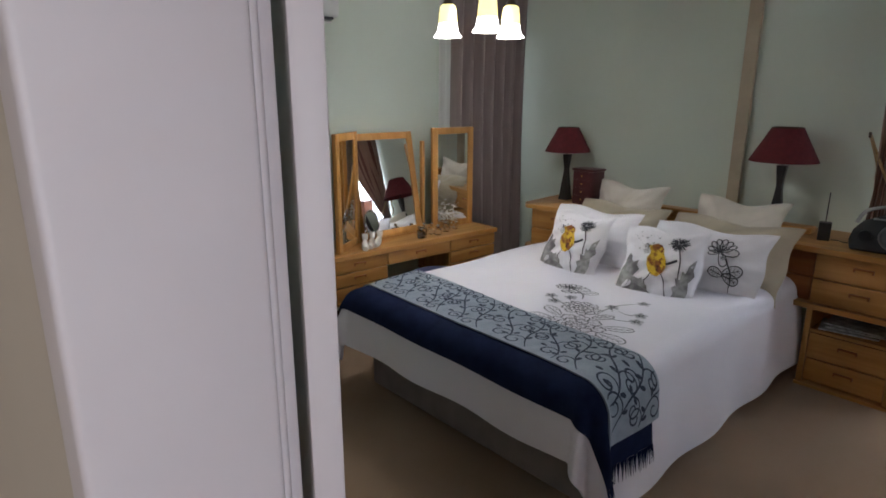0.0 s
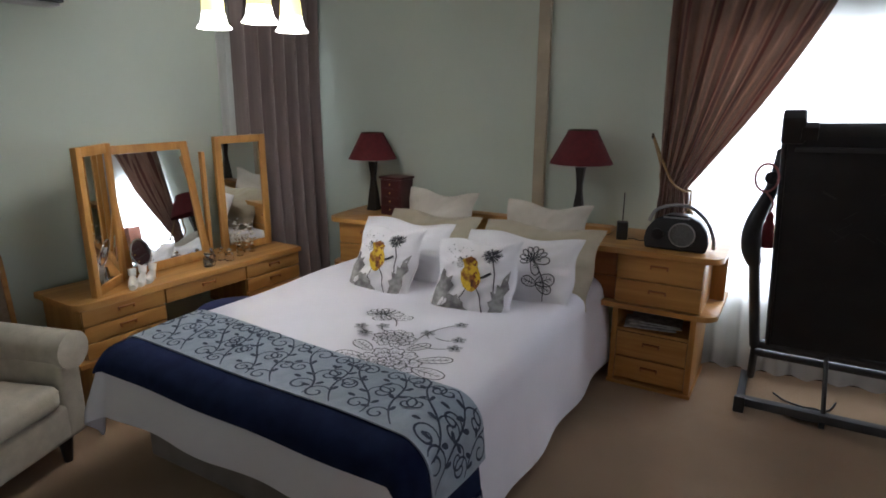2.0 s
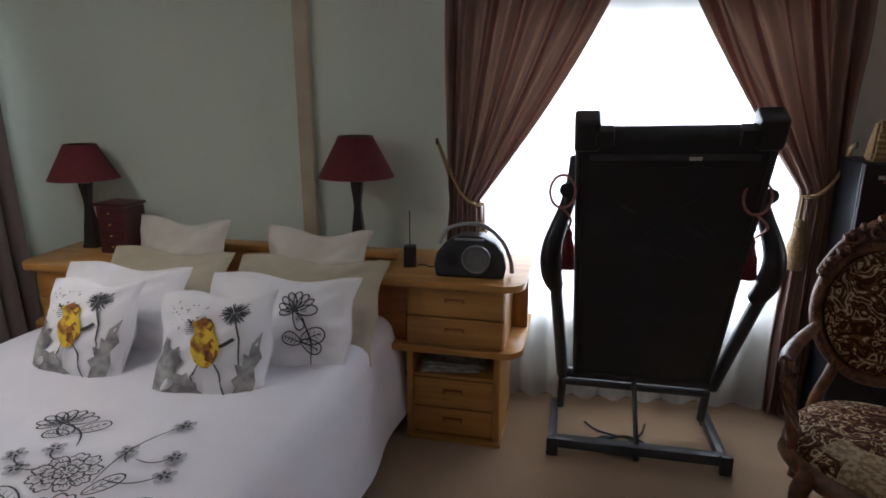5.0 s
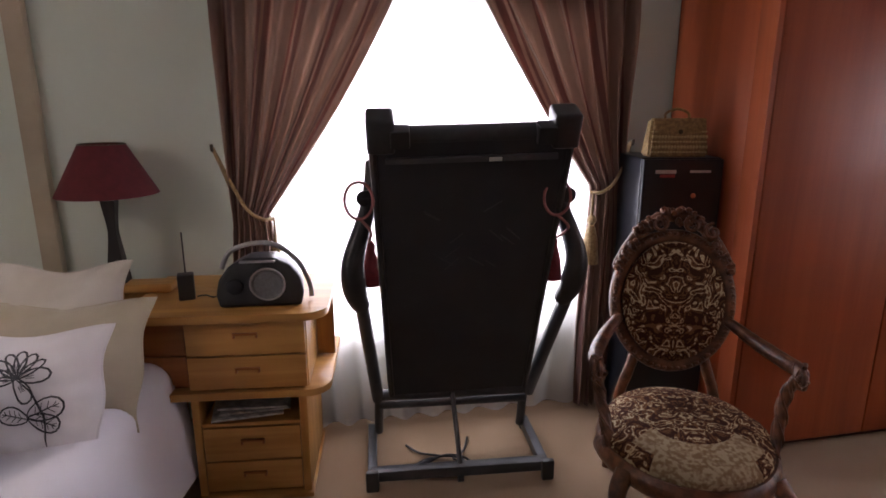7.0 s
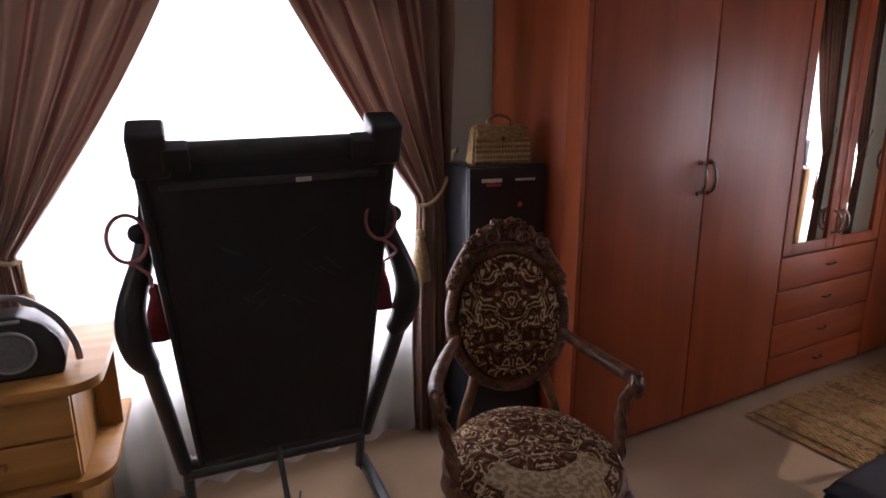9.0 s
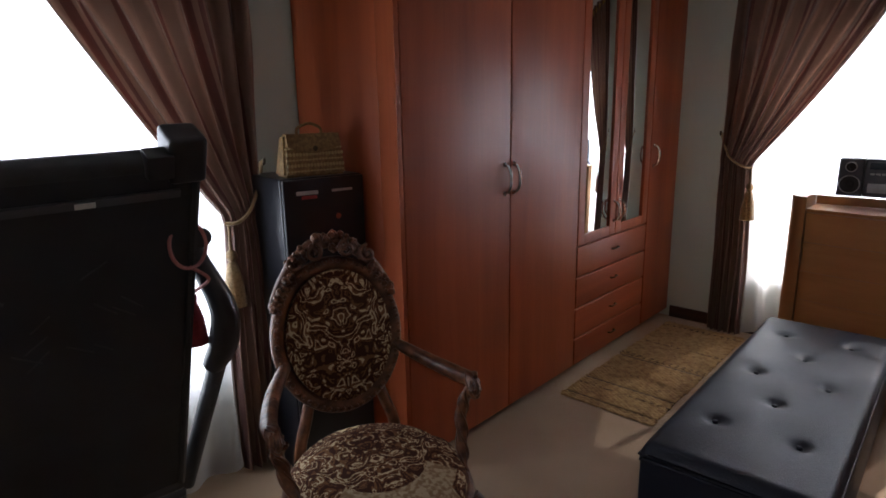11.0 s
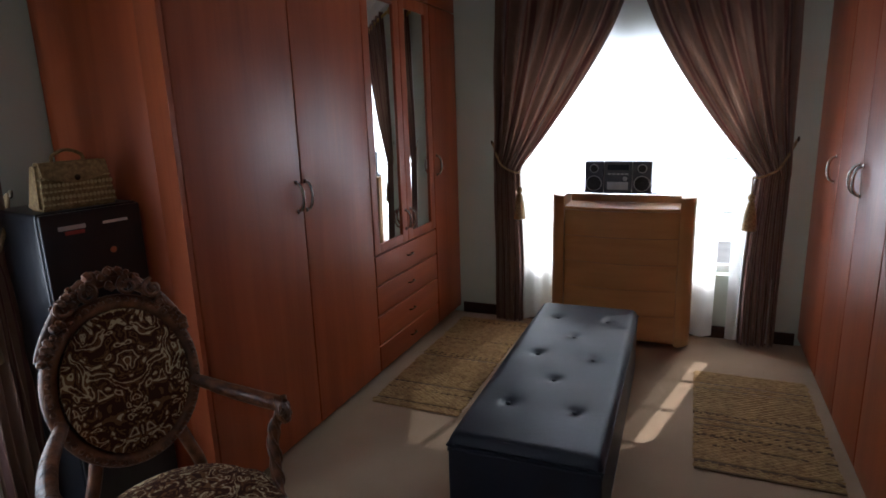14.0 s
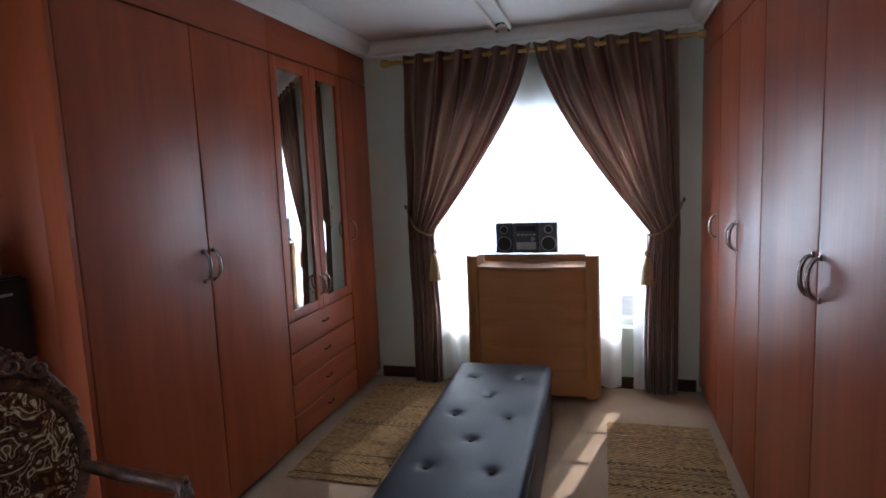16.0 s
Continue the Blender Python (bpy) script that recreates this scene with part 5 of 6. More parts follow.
stool = thing("dressing_stool", pose(2.40, 2.66, 0), "round royal blue velvet stool tucked under the dressing table", "stool")
part("seat", lathe([(0.0, 0.36), (0.19, 0.36), (0.205, 0.38), (0.205, 0.43), (0.19, 0.455), (0.12, 0.475), (0.0, 0.48)], 36), STOOL, stool)
part("skirt_ring", lathe([(0.195, 0.33), (0.2, 0.335), (0.2, 0.36), (0.19, 0.362), (0.19, 0.33), (0.195, 0.33)], 36, False), BOXRED, stool)
for k in range(4):
    a = math.pi / 4 + k * math.pi / 2
    part("leg", tube([(0.16 * math.cos(a), 0.16 * math.sin(a), 0.345), (0.175 * math.cos(a), 0.175 * math.sin(a), 0.0)], [0.02, 0.014], 10), DARKWOOD, stool)

# ---- armchair and the board behind it ----
ac = thing("armchair", pose(1.14, 3.06, 0, 0, 0, 14) @ Matrix.Scale(0.95, 4), "cream upholstered armchair with rolled arms and dark feet", "armchair")
# own front faces -y
part("seat_base", box(-0.40, 0.33, -0.40, 0.22, 0.13, 0.31, 0.03, 3), CREAM_CH, ac)
part("seat_cushion", box(-0.36, 0.275, -0.43, 0.13, 0.312, 0.43, 0.05, 4), CREAM_CH, ac)
part("piping", tube([(-0.26, -0.42, 0.40), (0.26, -0.42, 0.40)], 0.006, 8), CREAM_CH, ac)
for ax in (-0.43, 0.36):
    arm = join(box(ax - 0.065, ax + 0.065, -0.40, 0.22, 0.13, 0.53, 0.03, 3), tube([(ax * 1.04, -0.42, 0.545), (ax * 1.04, 0.16, 0.56)], 0.088, 20))
    part("arm", arm, CREAM_CH, ac)
part("backrest", moved(box(-0.43, 0.34, -0.09, 0.09, 0.0, 0.66, 0.06, 4), pose(0, 0.19, 0.30, -10, 0, 0)), CREAM_CH, ac)
for x in (-0.40, 0.33):
    for y in (-0.34, 0.16):
        part("foot", moved(lathe([(0.018, 0), (0.024, 0.05), (0.034, 0.13), (0, 0.13)], 14), pose(x, y, 0)), DARKWOOD, ac)


def drape(u, v):
    x = -0.12 + 0.42 * u
    if v < 0.5:
        k = v / 0.5
        p = Vector((x, 0.05 + 0.11 * k + 0.012 * math.sin(9 * u + 3 * v), 0.52 + 0.465 * k))
    else:
        k = (v - 0.5) / 0.5
        p = Vector((x, 0.17 + 0.25 * math.sin(k * math.pi / 2), 0.985 + 0.012 * math.sin(math.pi * k) - 0.35 * max(0, k - 0.55)))
    return p


mt = thing("maroon_throw", ac.matrix_world.copy(), "maroon knitted throw draped over the armchair's back", "throw")
part("cloth", sheet(drape, 20, 30, 0.008), MAROON, mt)
cb = thing("cork_board", NORTH @ pose(1.57, 3.15, 0.0, -7, 0, 0), "pine framed cork board leaning against the wall", "board")
part("frame", join(box(-0.30, 0.15, -0.010, 0.010, 0.92, 0.945), box(-0.30, 0.15, -0.010, 0.010, 0.0, 0.025), box(-0.30, -0.275, -0.010, 0.010, 0.026, 0.919), box(0.125, 0.15, -0.010, 0.010, 0.026, 0.919)), PINE_X, cb)
part("panel", box(-0.276, 0.126, -0.004, 0.006, 0.024, 0.921, 0), CORK, cb)

# ---- air conditioner and ceiling lamp ----
acu = thing("air_conditioner", NORTH @ pose(1.73, YN - 0.002, 1.975), "white wall-mounted split air conditioner", "air conditioner")
part("case", box(-0.40, 0.40, -0.20, 0.0, 0.03, 0.28, 0.03, 4), WHITEPL, acu)
part("air_slot", box(-0.36, 0.36, -0.185, -0.04, 0.018, 0.032, 0.002), BLACKPL, acu)
for k in range(3):
    part("louvre", moved(box(-0.35, 0.35, -0.022, 0.022, -0.002, 0.002, 0.001), pose(0, -0.16 + 0.045 * k, 0.010, 28, 0, 0)), WHITEPL, acu)
part("badge", box(-0.33, -0.22, -0.2015, -0.2, 0.10, 0.115, 0), LABEL, acu)

pend = thing("ceiling_lamp", pose(2.232, 2.215, -0.035), "ceiling lamp with three lit bell-shaped glass shades", "ceiling lamp")
part("stem", tube([(0, 0, 2.15), (0, 0, ZC + 0.005)], 0.012, 12), BRONZE, pend)
part("rose", moved(lathe([(0.0, 0), (0.03, 0.0), (0.065, 0.022), (0.065, 0.029), (0, 0.029)], 24), pose(0, 0, ZC + 0.005)), BRONZE, pend)
part("hub", moved(lathe([(0, -0.05), (0.02, -0.04), (0.035, 0.0), (0.02, 0.04), (0, 0.05)], 18), pose(0, 0, 2.15)), BRONZE, pend)
for az in (107, 227, 347):
    a = radians(az)
    ex, ey = 0.19 * math.cos(a), 0.19 * math.sin(a)
    part("arm", tube(smooth_line([(0, 0, 2.15), (ex * 0.5, ey * 0.5, 2.11), (ex * 0.9, ey * 0.9, 2.13), (ex, ey, 2.10), (ex, ey, 2.065)], 6), 0.008, 8), BRONZE, pend)
    part("cap", moved(lathe([(0.0, 0.03), (0.018, 0.028), (0.03, 0.0), (0.028, -0.005), (0, 0.0)], 16), pose(ex, ey, 2.045)), BRONZE, pend)
    sh = part("shade", moved(lathe([(0.028, 0.0), (0.04, -0.012), (0.046, -0.05), (0.048, -0.095), (0.045, -0.095), (0.042, -0.05), (0.036, -0.014), (0.026, -0.003)], 28, False), pose(ex, ey, 2.045)), BULB_TOP, pend, "amber upper half of the glass shade")
    part("bell_rim", moved(lathe([(0.048, -0.096), (0.056, -0.135), (0.074, -0.158), (0.071, -0.160), (0.053, -0.136), (0.045, -0.096)], 28, False), pose(ex, ey, 2.045)), BULB, sh, "white glowing flared rim")
    part("bulb", moved(lathe([(0, -0.02), (0.018, -0.03), (0.035, -0.08), (0.036, -0.11), (0.022, -0.14), (0, -0.148)], 18), pose(ex, ey, 2.045)), BULB_RIM, sh, "lit white bulb")


# ---- folded treadmill ----
tm = thing("treadmill", pose(3.305, -0.243, 0, 0, 0, -5), "black folding treadmill with its deck folded upright", "treadmill")
# own x runs to the window wall, y along it
part("front_foot_bar", join(box(-0.06, -0.01, -0.37, 0.37, 0.03, 0.075, 0.006)), GREYSTEEL, tm)
for s in (-1, 1):
    part("rail", box(-0.06, 0.36, s * 0.365 - 0.02, s * 0.365 + 0.02, 0.012, 0.055 if s > 2 else 0.056, 0.006), GREYSTEEL, tm)
    part("end_cap", box(-0.085, -0.058, s * 0.365 - 0.026, s * 0.365 + 0.026, 0.0, 0.09, 0.008), BLACKPL, tm)
    part("rear_foot", box(0.32, 0.37, s * 0.365 - 0.022, s * 0.365 + 0.022, 0.0, 0.013, 0.004), BLACKPL, tm)
    part("rear_upright", tube([(0.30, s * 0.335, 0.05), (0.22, s * 0.33, 0.30)], 0.02, 10), GREYSTEEL, tm)
part("cross_bar", tube([(0.17, -0.32, 0.30), (0.17, 0.32, 0.30)], 0.026, 14), GREYSTEEL, tm)
part("cross_bar", tube([(0.21, -0.33, 0.235), (0.21, 0.33, 0.235)], 0.022, 14), GREYSTEEL, tm)
part("centre_strut", tube([(0.15, 0.01, 0.30), (-0.03, 0.0, 0.07)], 0.011, 10), GREYSTEEL, tm)
part("castor", moved(lathe([(0.0, -0.012), (0.022, -0.012), (0.022, 0.012), (0, 0.012)], 16), pose(-0.045, 0.0, 0.022, 90, 0, 0)), BLACKPL, tm)
# the deck, leaning to the room
dk = bmesh.new()
L0, L1 = 0.0, 1.21
c8 = [dk.verts.new((x, y * w, z)) for z, w in ((L0, 0.283), (L1, 0.305)) for x in (-0.035, 0.05) for y in (-1, 1)]
for f4 in ((0, 1, 3, 2), (4, 5, 7, 6), (0, 1, 5, 4), (2, 3, 7, 6), (0, 2, 6, 4), (1, 3, 7, 5)):
    dk.faces.new([c8[k] for k in f4])
bmesh.ops.bevel(dk, geom=list(dk.edges), offset=0.008, segments=2, affect="EDGES")
deck = part("deck", dk, BLACKMAT, tm, "black underside of the running deck")
deck.matrix_basis = pose(0.14, -0.012, 0.345, -1.5, -24.5, 0)
for s in (-1, 1):
    part("side_rail", tube([(-0.03, s * 0.288, 0.0), (-0.03, s * 0.309, 1.20)], 0.013, 8), BLACKPL, deck)
    part("roller_cap", box(-0.05, 0.045, s * 0.285 - 0.045, s * 0.285 + 0.04, 1.17, 1.285, 0.014, 3), BLACKPL, deck)
    part("roller_stop", box(-0.055, 0.0, s * 0.225 - 0.03, s * 0.225 + 0.03, 1.19, 1.25, 0.008), BLACKPL, deck)
part("roller", tube([(0.0, -0.28, 1.205), (0.0, 0.28, 1.205)], 0.035, 18), BLACKPL, deck)
part("edge_strip", box(-0.046, -0.034, -0.27, 0.27, 1.135, 1.155, 0.003), GREYSTEEL, deck)
part("label", box(-0.0485, -0.0465, -0.09, -0.05, 1.138, 1.151, 0), LABEL, deck, "small pale label")
rt = random.Random(4)
for k in range(12):
    y, z, a = rt.uniform(-0.16, 0.14), rt.uniform(0.68, 0.98), rt.choice((50, -50)) + rt.uniform(-8, 8)
    part("scuff", moved(box(-0.001, 0.001, -0.002, 0.002, -rt.uniform(0.02, 0.045), 0.03, 0), pose(-0.0365, y, z, a, 0, 0)), SCUFF, deck)
for s in (-1, 1):
    # upright and its padded handle
    part("upright", tube(smooth_line([(0.17, s * 0.335, 0.29), (0.05, s * 0.36 if s > 0 else -0.37, 0.55), (-0.10, s * 0.39 if s > 0 else -0.41, 0.86)], 8), 0.026, 12, flat=1.3), GREYSTEEL, tm)
    hp = smooth_line([(-0.08, s * 0.385, 0.80), (-0.13, s * 0.405, 0.88), (-0.16, s * 0.405, 1.0), (-0.13, s * 0.355, 1.16), (-0.10, s * 0.335, 1.27), (-0.06, s * 0.33, 1.33)], 7)
    part("handle", tube(hp, [0.026 + 0.018 * math.exp(-((k - 9) / 9.0) ** 2) for k in range(len(hp))], 14), BLACKPL, tm, "glossy black padded handle")
    part("clamp_knob", moved(lathe([(0, 0), (0.026, 0.003), (0.028, 0.02), (0, 0.028)], 16), pose(-0.155, s * 0.36, 1.22, 0, -90, 0)), BLACKPL, tm)
    loop = [(-0.315, s * 0.325 + 0.05 + 0.045 * math.cos(t), 1.235 + 0.06 * math.sin(t)) for t in [2 * math.pi * k / 22 for k in range(22)]]
    tg = thing("tassel_tieback", tm.matrix_world.copy(), "dusty pink cord with a red tassel looped on the treadmill", "tassel", "pink tassels")
    part("cord", join(tube(loop, 0.005, 8, True), tube(smooth_line([(-0.315, s * 0.325 + 0.05, 1.178), (-0.25, s * 0.34, 1.12), (-0.10, s * 0.35, 1.05)], 6), 0.005, 8)), PINKCORD, tg)
    part("tassel", moved(lathe([(0.006, 0.03), (0.018, 0.01), (0.016, -0.01), (0.03, -0.06), (0.038, -0.14), (0, -0.142)], 16), pose(-0.07, s * 0.345, 1.02)), REDTASSEL, tg)
coil = [(3.36 + (0.10 - 0.012 * k / 12) * math.cos(0.55 * k) * 0.8, -0.19 + (0.13 - 0.02 * k / 12) * math.sin(0.55 * k), 0.008 + 0.0028 * (k % 12) / 3) for k in range(34)]
solo("power_cord", tube(smooth_line([(3.55, -0.05, 0.012), (3.48, -0.10, 0.010)] + coil + [(3.46, -0.30, 0.012), (3.56, -0.34, 0.012)], 4), 0.005, 8), BLACKPL, "black power cord coiled at the treadmill's base", "cable")


# ---- carved armchair with damask cover ----
ch = thing("carved_armchair", pose(2.89, -0.985, 0, 0, 0, -108), "carved walnut open armchair with brown and cream damask", "armchair")
# own front faces -y
seat_line = [(0.27 * math.cos(t) * (1.0 if math.sin(t) > 0 else 1.08), 0.265 * math.sin(t) * (1.0 if math.sin(t) > 0 else 1.3)) for t in [2 * math.pi * k / 40 for k in range(40)]]
sb_ = bmesh.new()
rings = []
for r, z in ((1.0, 0.335), (1.03, 0.36), (1.02, 0.385), (0.92, 0.415), (0.6, 0.435), (0.25, 0.442)):
    rings.append([sb_.verts.new((x * r, y * r, z)) for x, y in seat_line])
for a, b in zip(rings, rings[1:]):
    for k in range(40):
        sb_.faces.new((a[k], a[(k + 1) % 40], b[(k + 1) % 40], b[k]))
sb_.faces.new(rings[0]); sb_.faces.new(rings[-1])
seat = part("seat", sb_, [DAMASK, LATTICE], ch, "brown and cream damask seat")
for poly in seat.data.polygons:
    poly.material_index = 1 if poly.center.y < -0.12 and abs(poly.center.x) < 0.17 and poly.center.z < 0.43 else 0
part("seat_rail", tube([(x * 1.03, y * 1.03, 0.325) for x, y in seat_line], 0.026, 10, True, flat=1.5), WALNUT, ch, "carved walnut rail")


def beads(bm, line, r, step):
    """A row of carved bumps along a line."""
    for k in range(0, len(line), step):
        s = bmesh.ops.create_icosphere(bm, subdivisions=1, radius=r, matrix=Matrix.Translation(line[k]))
    return bm


back_m = pose(0, 0.275, 0.775, -12, 0, 0)
bw, bh = 0.194, 0.235


def back_surf(a, b, off):
    return Vector((a * bw, -0.028 - 0.03 * (1 - min(1, a * a + b * b)) - off, b * bh))


bp = bmesh.new()
mid = bp.verts.new(back_surf(0, 0, 0))
prev = None
for r in (0.3, 0.6, 0.85, 1.0):
    ring = [bp.verts.new(back_surf(r * math.cos(t), r * math.sin(t), 0)) for t in [2 * math.pi * k / 40 for k in range(40)]]
    for k in range(40):
        if prev is None:
            bp.faces.new((mid, ring[k], ring[(k + 1) % 40]))
        else:
            bp.faces.new((prev[k], ring[k], ring[(k + 1) % 40], prev[(k + 1) % 40]))
    prev = ring
rear = [bp.verts.new((v.co.x, 0.025, v.co.z)) for v in prev]
for k in range(40):
    bp.faces.new((prev[k], rear[k], rear[(k + 1) % 40], prev[(k + 1) % 40]))
bp.faces.new(rear)
pad = part("back_pad", bp, DAMASK, ch, "brown and cream damask back")
pad.matrix_basis = back_m
oval = [Vector((0.218 * math.cos(t), 0, 0.258 * math.sin(t))) for t in [2 * math.pi * k / 56 for k in range(56)]]
ring_bm = tube(oval, 0.026, 12, True)
beads(ring_bm, [Vector((p.x * 1.03, -0.022, p.z * 1.03)) for p in oval], 0.011, 1)
rim = part("back_rim", ring_bm, WALNUT, ch, "carved walnut oval rim")
rim.matrix_basis = back_m
crest = bmesh.new()
rc = random.Random(9)
arch = [Vector((0.240 * math.sin(t), 0, 0.245 * math.cos(t) + 0.035 * math.cos(t) ** 3 * 2)) for t in [radians(a) for a in range(-62, 63, 4)]]
for k, p in enumerate(arch):
    for j in range(4):
        q2 = p * rc.uniform(0.98, 1.16 if abs(k - 15) < 9 else 1.06)
        q2.y = rc.uniform(-0.03, 0.012)
        bmesh.ops.create_icosphere(crest, subdivisions=1, radius=rc.uniform(0.010, 0.019), matrix=Matrix.Translation(q2))
for t0, s in ((0.5, 1), (-0.5, -1), (0.22, 1), (-0.22, -1)):
    sp_ = [Vector((x, -0.03, z)) for x, z in spiral(0.28 * math.sin(t0) * 1.02, 0.28 * math.cos(t0) + 0.03, 0.034, 1.4, 1.5, s, 18)]
    crest = join(crest, tube(sp_, 0.0075, 6))
crest = join(crest, tube([p * 1.07 for p in arch], [0.010 + 0.016 * math.sin(math.pi * k / (len(arch) - 1)) for k in range(len(arch))], 10))
cr = part("crest", crest, WALNUT, ch, "pierced carved walnut crest")
cr.matrix_basis = back_m
for s in (-1, 1):
    part("back_leg", tube(smooth_line([(s * 0.20, 0.30, 0.0), (s * 0.19, 0.25, 0.20), (s * 0.185, 0.225, 0.38), (s * 0.150, 0.235, 0.50), (s * 0.125, 0.25, 0.58)], 6), 0.021, 10), WALNUT, ch)
    fl_ = smooth_line([(s * 0.24, -0.235, 0.33), (s * 0.27, -0.275, 0.27), (s * 0.245, -0.265, 0.13), (s * 0.25, -0.285, 0.03), (s * 0.26, -0.305, 0.0)], 6)
    part("front_leg", tube(fl_, [0.034 - 0.018 * k / (len(fl_) - 1) for k in range(len(fl_))], 12), WALNUT, ch)
    arm = smooth_line([(s * 0.205, 0.245, 0.71), (s * 0.275, 0.14, 0.67), (s * 0.325, 0.0, 0.655), (s * 0.335, -0.09, 0.66), (s * 0.325, -0.13, 0.635)], 7)
    ab = tube(arm, [0.019 + 0.008 * math.sin(math.pi * k / (len(arm) - 1)) for k in range(len(arm))], 12)
    ab = join(ab, tube([Vector((s * 0.33, -0.115 + a, 0.645 + b)) for a, b in spiral(0, 0, 0.03, 1.3, 0.5, 1, 16)], 0.011, 8))
    for ph in (0.0, 2.1, 4.2):
        twist = [p + Vector((0.020 * math.cos(0.55 * k + ph), 0, 0.020 * math.sin(0.55 * k + ph))) for k, p in enumerate(arm[8:])]
        ab = join(ab, tube(twist, 0.0075, 6))
    for z_, r_ in ((0.66, 0.034), (0.62, 0.030)):
        ab = join(ab, tube([Vector((s * (0.33 + 0.012 * q_), -0.105 + a, z_ + b)) for q_, (a, b) in enumerate(spiral(0, 0, r_, 1.2, 2.2, -1, 12))][:2] + [Vector((s * 0.345, -0.105 + a, z_ + b)) for a, b in spiral(0, 0, r_, 1.2, 2.2, -1, 12)][2:], 0.008, 6))
    part("arm", ab, WALNUT, ch)
    post = smooth_line([(s * 0.33, -0.10, 0.64), (s * 0.315, -0.06, 0.55), (s * 0.29, -0.10, 0.43), (s * 0.272, -0.13, 0.33)], 6)
    pb = tube(post, 0.018, 10)
    for ph in (0.0, 2.1, 4.2):
        pb = join(pb, tube([p + Vector((0.018 * math.cos(0.6 * k + ph), 0.018 * math.sin(0.6 * k + ph), 0)) for k, p in enumerate(post)], 0.007, 6))
    part("arm_post", pb, WALNUT, ch)

# ---- black cabinet with the straw handbag ----
cab = thing("black_cabinet", pose(3.56, -1.27, 0, 0, 0, -10), "tall black steel cabinet standing beside the wardrobe", "cabinet")
part("body", box(-0.12, 0.20, -0.175, 0.175, 0.03, 1.31, 0.010, 3), BLACKCAB, cab)
for x in (-0.09, 0.17):
    for y in (-0.15, 0.15):
        part("foot", moved(lathe([(0.018, 0), (0.018, 0.032)], 10), pose(x, y, 0)), BLACKPL, cab)
dr_ = part("door", box(-0.142, -0.122, -0.173, 0.173, 0.04, 1.305, 0.006, 3), BLACKCAB, cab)
part("label", box(-0.1435, -0.1422, 0.03, 0.12, 1.245, 1.26, 0), LABEL, dr_, "pale printed label")
part("label", box(-0.1435, -0.1422, 0.035, 0.10, 1.228, 1.241, 0), LABELRED, dr_, "red printed label")
part("label", box(-0.1435, -0.1422, -0.12, -0.03, 1.248, 1.258, 0), LABEL, dr_)
part("lock", moved(lathe([(0.012, 0), (0.012, 0.006), (0, 0.006)], 14), pose(-0.1422, -0.05, 1.15, 0, -90, 0)), CHROME, dr_)

bag = thing("straw_handbag", pose(3.51, -1.25, 1.311, 0, 0, -100) @ Matrix.Scale(0.86, 4), "woven golden straw handbag with stitched rows", "handbag")
# own front faces -y
bb = bmesh.new()
lo4 = [bb.verts.new(p) for p in ((-0.155, -0.06, 0), (0.155, -0.06, 0), (0.155, 0.06, 0), (-0.155, 0.06, 0))]
hi4 = [bb.verts.new(p) for p in ((-0.135, -0.03, 0.19), (0.135, -0.03, 0.19), (0.135, 0.03, 0.19), (-0.135, 0.03, 0.19))]
for k in range(4):
    bb.faces.new((lo4[k], lo4[(k + 1) % 4], hi4[(k + 1) % 4], hi4[k]))
bb.faces.new(lo4); bb.faces.new(hi4)
bmesh.ops.bevel(bb, geom=list(bb.edges), offset=0.012, segments=3, affect="EDGES")
part("body", bb, STRAW, bag)
wv = bmesh.new()
for row, z in enumerate((0.025, 0.05, 0.075, 0.10, 0.125)):
    yy = -0.062 + 0.03 * z / 0.19
    for k in range(18):
        bmesh.ops.create_icosphere(wv, subdivisions=1, radius=0.0075, matrix=Matrix.Translation((-0.135 + k * 0.0159 + 0.004 * (row % 2), yy, z)) @ Matrix.Diagonal((1, 0.5, 1.2 if row % 2 else 0.6, 1)))
part("stitching", wv, mat("pale_straw", (0.55, 0.44, 0.22), 0.7, scale=40), bag, "pale raised stitching")
part("flap", sheet(lambda u, v: Vector((0.13 * (2 * u - 1), -0.036 - 0.017 * v, 0.188 - (0.055 + 0.03 * math.sin(math.pi * u)) * v)), 16, 6, 0.006), STRAW, bag)
part("handle", tube(smooth_line([(-0.06, 0, 0.185), (-0.055, 0, 0.215), (0, 0, 0.235), (0.055, 0, 0.215), (0.06, 0, 0.185)], 6), 0.007, 8), STRAW, bag)
part("clasp", moved(lathe([(0, 0), (0.012, 0.003), (0, 0.008)], 12), pose(0, -0.058, 0.125, 90, 0, 0)), BRONZE, bag)

# ---- buttoned bench ----
bn = thing("leather_bench", pose(1.995, -2.51, 0, 0, 0, 1.0), "navy black leatherette bench with buttoned top", "bench")
BW, BL, BH = 0.287, 0.84, 0.42
buttons = [(0.137, -0.58), (-0.137, -0.58), (0.0, -0.294), (0.135, -0.023), (-0.135, -0.023), (0.0, 0.25), (0.137, 0.515), (-0.137, 0.515)]


